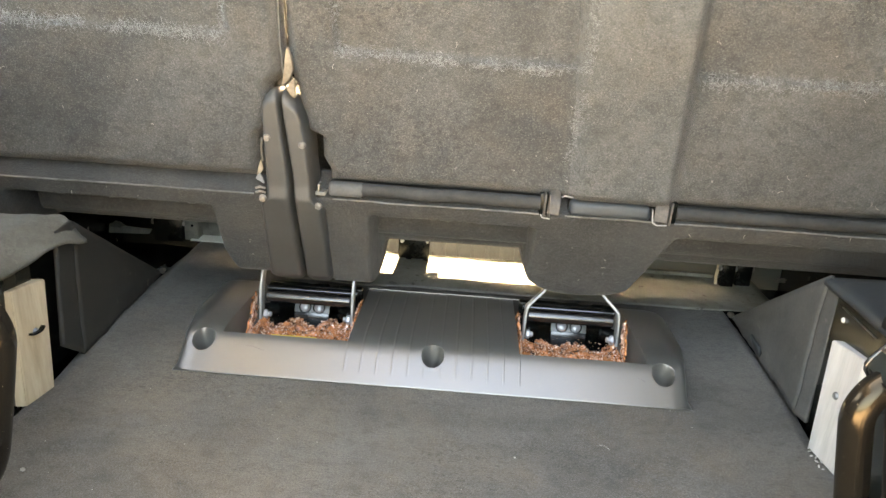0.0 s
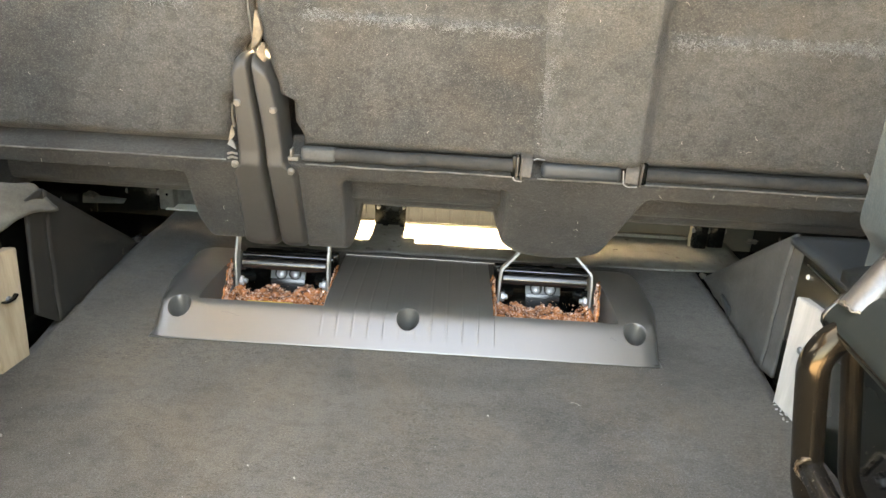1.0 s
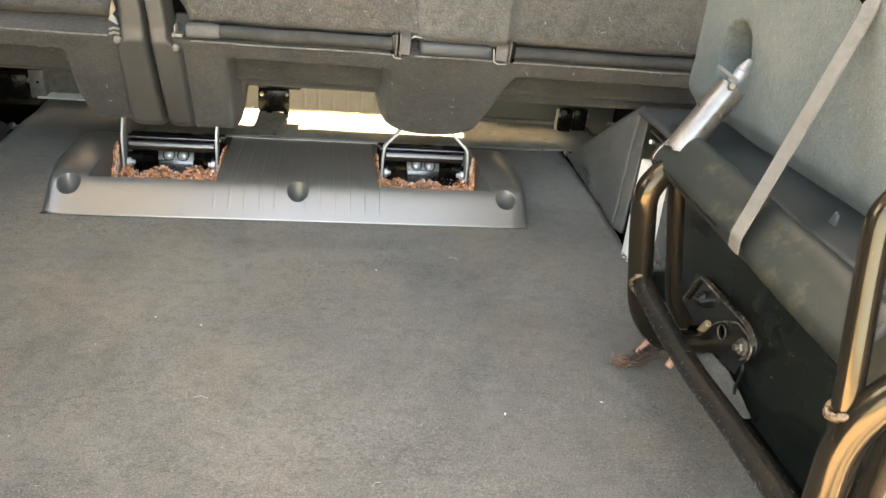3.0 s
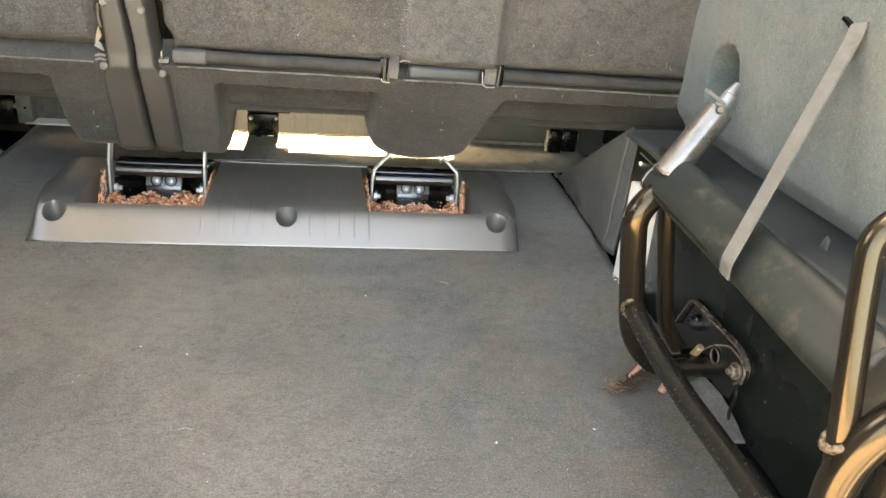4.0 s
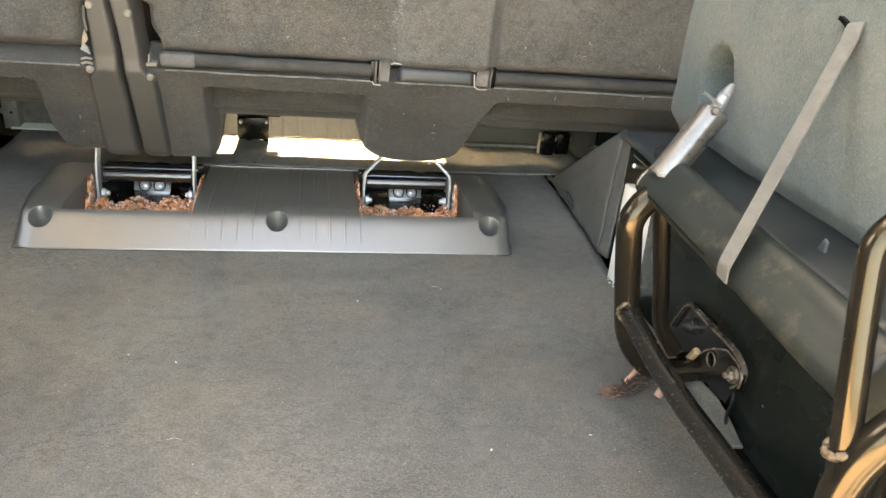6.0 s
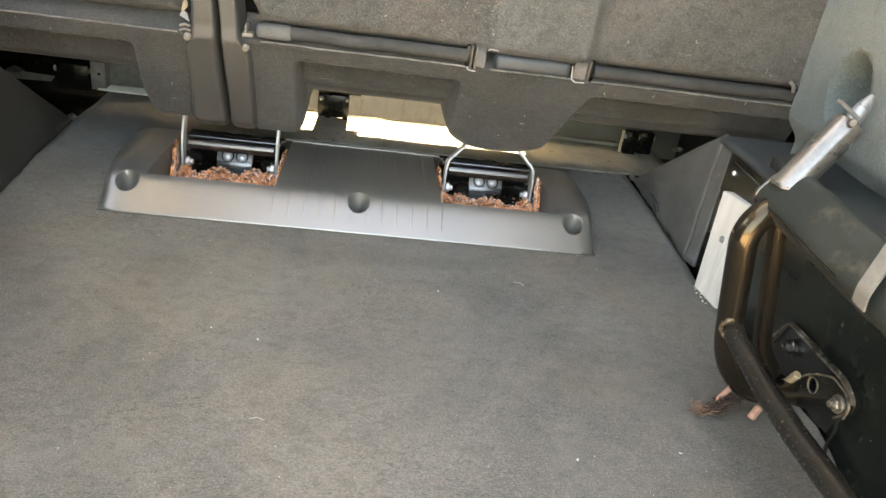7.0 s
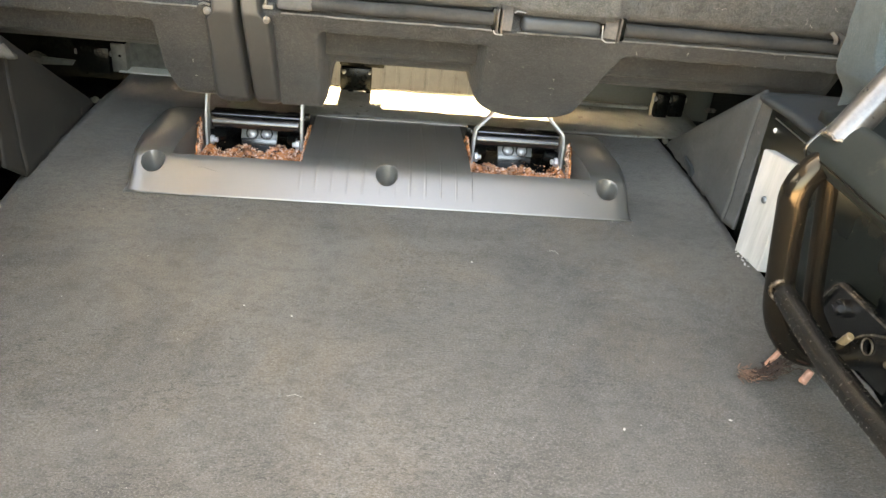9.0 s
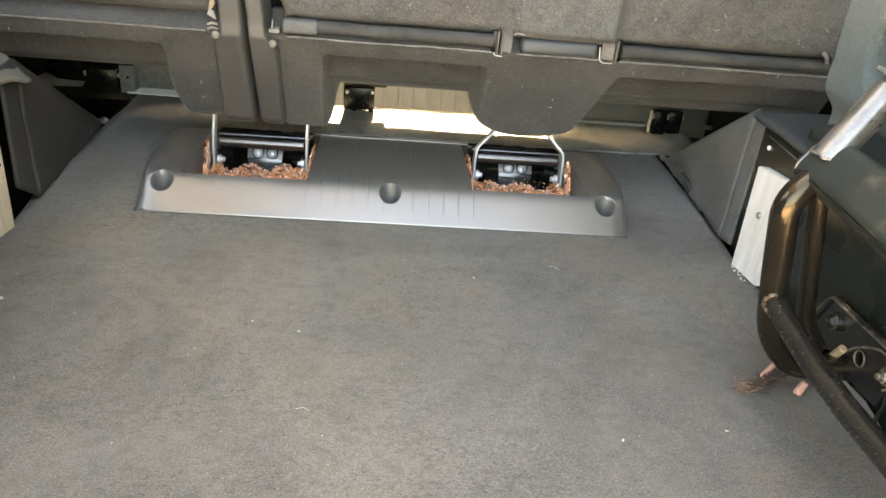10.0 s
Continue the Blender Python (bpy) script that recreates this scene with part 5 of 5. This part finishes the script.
def seat_latch():
    """Black latch block on two short lugs, its wide head up under the cushion."""
    t = thing("seat_latch", (-0.076, 1.58, 0.0), "black seat latch block standing in the sunlit strip", "seat latch")
    bm = bmesh.new()
    block(bm, -0.111, -0.041, 1.570, 1.592, 0.0075, 0.060, 0.003)
    part("block", bm, M_BLACK, t)
    # head out of view, sized to widen the shadow cast by the block
    bm = bmesh.new()
    block(bm, -0.113, -0.014, 1.572, 1.592, 0.062, 0.110, 0.004)
    part("head", bm, M_BLACK, t)
    for x in (-0.087, -0.0475):
        bm = bmesh.new()
        block(bm, x - 0.006, x + 0.006, 1.574, 1.590, 0.000, 0.013, 0.001)
        part("lug", bm, M_BLACK, t)
    bm = bmesh.new()
    rod(bm, (-0.103, 1.572, 0.050), (-0.103, 1.562, 0.050), 0.005, 0.004, 12, 0.001)
    part("rivet", bm, M_STEEL, t, "bright rivet")
    bm = bmesh.new()
    rod(bm, (-0.046, 1.572, 0.051), (-0.046, 1.564, 0.051), 0.0035, 0.003, 12, 0.001)
    part("rivet", bm, M_STEEL, t, "bright rivet")
    return t


seat_latch()
anchor(0.613, 0.643, 1.565, 0.058, "black seat anchor with a steel pin")
anchor(0.650, 0.684, 1.575, 0.056, "black seat anchor beside another")
anchor(-0.684, -0.616, 1.602, 0.056, "black seat anchor in the dark beside the plate")
bm = bmesh.new()
sweep(bm, [(0.6065, 1.562, 0.004), (0.6045, 1.562, 0.022), (0.6065, 1.563, 0.040), (0.606, 1.564, 0.056)], strip(0.006, 0.003), up=(0, 1, 0))
solo("metal_tab", bm, M_WOOD, "small pale bent tab beside the seat anchor", "metal tab", at=(0.606, 1.562, 0.0))
PLATE = thing("floor_plate", (-0.54, 1.6, 0.0), "dull olive-grey pressed metal plate under the seat", "metal plate")
bm = bmesh.new()
block(bm, -0.583, -0.462, 1.612, 1.615, 0.004, 0.066, 0.001)
part("web", bm, M_PLATE, PLATE)
bm = bmesh.new()
block(bm, -0.612, -0.583, 1.594, 1.598, 0.004, 0.066, 0.001)
prism(bm, [(-0.583, 1.594, 0.004), (-0.583, 1.594, 0.066), (-0.578, 1.612, 0.066), (-0.578, 1.612, 0.004)], (0.002, 0, 0))
part("side_flange", bm, M_PLATE, PLATE, "paler folded flange")
bm = bmesh.new()
rod(bm, (-0.594, 1.595, 0.040), (-0.594, 1.5925, 0.040), 0.003, None, 12)
part("rivet", bm, M_BLACK, PLATE, "small dark rivet")
bm = bmesh.new()
prism(bm, [(-0.598, 1.590, 0.004), (-0.462, 1.590, 0.003), (-0.462, 1.613, 0.010), (-0.583, 1.613, 0.010)], (0, 0, 0.003))
part("lower_flange", bm, M_PALE, PLATE, "pale worn lower flange")
bm = bmesh.new()
prism(bm, [(-0.500, 1.611, 0.012), (-0.464, 1.600, 0.012), (-0.464, 1.611, 0.050)], (0, -0.003, 0))
part("gusset", bm, M_PLATE, PLATE)
bm = bmesh.new()
prism(bm, [(-0.795, 1.598, 0.006), (-0.700, 1.598, 0.010), (-0.694, 1.602, 0.020), (-0.795, 1.604, 0.024)], (0, 0.004, 0))
solo("side_rail", bm, M_PLATE, "pale dusty metal rail low in the dark under the seat", "metal rail", at=(-0.745, 1.6, 0.0))


def crumpled(cx, cy, cz, size, seed):
    bm = bmesh.new()
    r = bmesh.ops.create_icosphere(bm, subdivisions=2, radius=size)
    for v in r["verts"]:
        v.co = Vector((v.co.x * 1.3, v.co.y * 0.7, v.co.z * 0.6)) * (1 + 0.9 * noise.noise(v.co * (1.6 / size) + Vector((seed, 0, 0))))
    bmesh.ops.translate(bm, verts=bm.verts, vec=(cx, cy, cz))
    return solo("trim_scrap", bm, M_WEB, "small crumpled pale scrap under the seat", "scrap", group="scraps", smooth=False, at=(cx, cy, 0.0))


crumpled(-0.770, 1.592, 0.030, 0.012, 2.0)
crumpled(0.735, 1.535, 0.034, 0.009, 5.0)
bm = bmesh.new()
block(bm, 0.28, 0.612, 1.598, 1.613, 0.004, 0.0125, 0.002)
solo("trim_strip_far", bm, M_TAN, "pale edge strip along the faded carpet", "trim", "structure")

# ---- small litter ----
TUFT = [Vector(p) for p in ((0.430, 0.602, 0.006), (0.437, 0.590, 0.008), (0.455, 0.594, 0.010), (0.470, 0.606, 0.014), (0.490, 0.612, 0.012))]


def tuft_at(u):
    k = min(len(TUFT) - 2, int(u * (len(TUFT) - 1)))
    return TUFT[k].lerp(TUFT[k + 1], u * (len(TUFT) - 1) - k)


def fibres(bm, n, u0, u1, loose, r0, r1):
    for k in range(n):
        u = random.uniform(u0, u1)
        pts = []
        off = Vector((random.gauss(0, 1), random.gauss(0, 1), random.gauss(0, 0.8))) * loose
        for j in range(4):
            p = tuft_at(min(0.999, max(0.0, u + 0.05 * (j - 1.5)))) + off * (1 + 0.25 * j) + Vector((random.gauss(0, 1), random.gauss(0, 1), random.gauss(0, 1))) * loose * 0.5
            p.z = max(0.0015, p.z)
            pts.append(p)
        sweep(bm, rounded(pts, 0.01, 2), ring(random.uniform(r0, r1), 5))


bm = bmesh.new()
fibres(bm, 130, 0.22, 1.0, 0.0034, 0.0004, 0.0012)
solo("frayed_fibres", bm, M_COPPER, "frayed rust-brown carpet fibres at the foot of the side seat", "fibres", kind="stuff", at=(0.47, 0.6, 0.0))
bm = bmesh.new()
fibres(bm, 70, 0.0, 0.26, 0.0032, 0.0002, 0.0006)
solo("frayed_fibres", bm, M_FRAY, "paler orange-brown frayed fibre ends on the carpet", "fibres", kind="stuff", at=(0.435, 0.595, 0.0))
bm = bmesh.new()
rod(bm, (0.460, 0.609, 0.010), (0.476, 0.616, 0.028), 0.0040, 0.0032, 10, 0.001)
solo("rubber_plug", bm, M_STUB, "thin orange stub among the frayed fibres", "plug", group="plugs", at=(0.468, 0.612, 0.0))
bm = bmesh.new()
rod(bm, (0.494, 0.584, 0.006), (0.503, 0.588, 0.022), 0.0052, 0.0045, 12, 0.0015)
solo("rubber_plug", bm, M_STUB, "pink-orange plug under the side seat", "plug", group="plugs", at=(0.498, 0.586, 0.0))

bm = bmesh.new()
marks = [(0.126, 0.837, 0.0019), (-0.109, 0.682, 0.0018), (0.259, 0.501, 0.0021), (0.384, 0.522, 0.0018), (-0.169, 0.70, 0.0017), (-0.485, 0.726, 0.0045)]
for k in range(90):
    marks.append((random.uniform(-0.53, 0.53), random.uniform(0.15, 1.0), random.choice((0.0004, 0.0005, 0.0006, 0.0009))))
for x, y, r in marks:
    z = floor_top(x / 0.563, y).z
    m = Matrix.Translation((x, y, z + r * 0.3)) @ Euler((0, 0, random.uniform(0, 6))).to_matrix().to_4x4() @ Matrix.Diagonal((random.uniform(0.7, 1.6), 0.7, 0.4, 1))
    bmesh.ops.create_icosphere(bm, subdivisions=1, radius=r, matrix=m)
for k in range(5):
    x, y = random.uniform(-0.5, 0.5), random.uniform(0.2, 0.95)
    a = random.uniform(0, 6)
    z = floor_top(x / 0.563, y).z + 0.001
    d = Vector((math.cos(a), math.sin(a), 0)) * random.uniform(0.004, 0.01)
    sweep(bm, [Vector((x, y, z)) - d, Vector((x, y, z + 0.001)) + Vector((d.y, -d.x, 0)) * 0.3, Vector((x, y, z)) + d], ring(0.0002, 5))
solo("lint", bm, M_LINT, "pale lint and crumbs scattered on the carpet", "lint", kind="stuff")
bm = bmesh.new()
for k in range(90):
    s = 1 if random.random() < 0.62 else -1
    if random.random() < 0.3:
        p = shell_face(random.uniform(0.15, 0.75) if s > 0 else random.uniform(-0.75, -0.3), random.uniform(0.2, 0.8))
    else:
        f = panel_face(s, right_start if s > 0 else (lambda z: -0.8), (lambda z: 0.8) if s > 0 else left_end)
        p = f(random.uniform(0.05, 0.9), random.uniform(0.05, 0.75))
    a = random.uniform(0, 6)
    L = random.choice((0.0006, 0.0007, 0.0009, 0.0012, 0.0022, 0.004))
    d = Vector((math.cos(a), 0, math.sin(a))) * L
    n = Vector((d.z, 0, -d.x)) * 0.4
    p = p + Vector((0, -0.0008, 0))
    sweep(bm, [p - d, p + n, p + d], ring(0.0003, 5))
solo("seat_lint", bm, M_LINT, "pale hairs and lint clinging to the seat felt", "lint", kind="stuff")
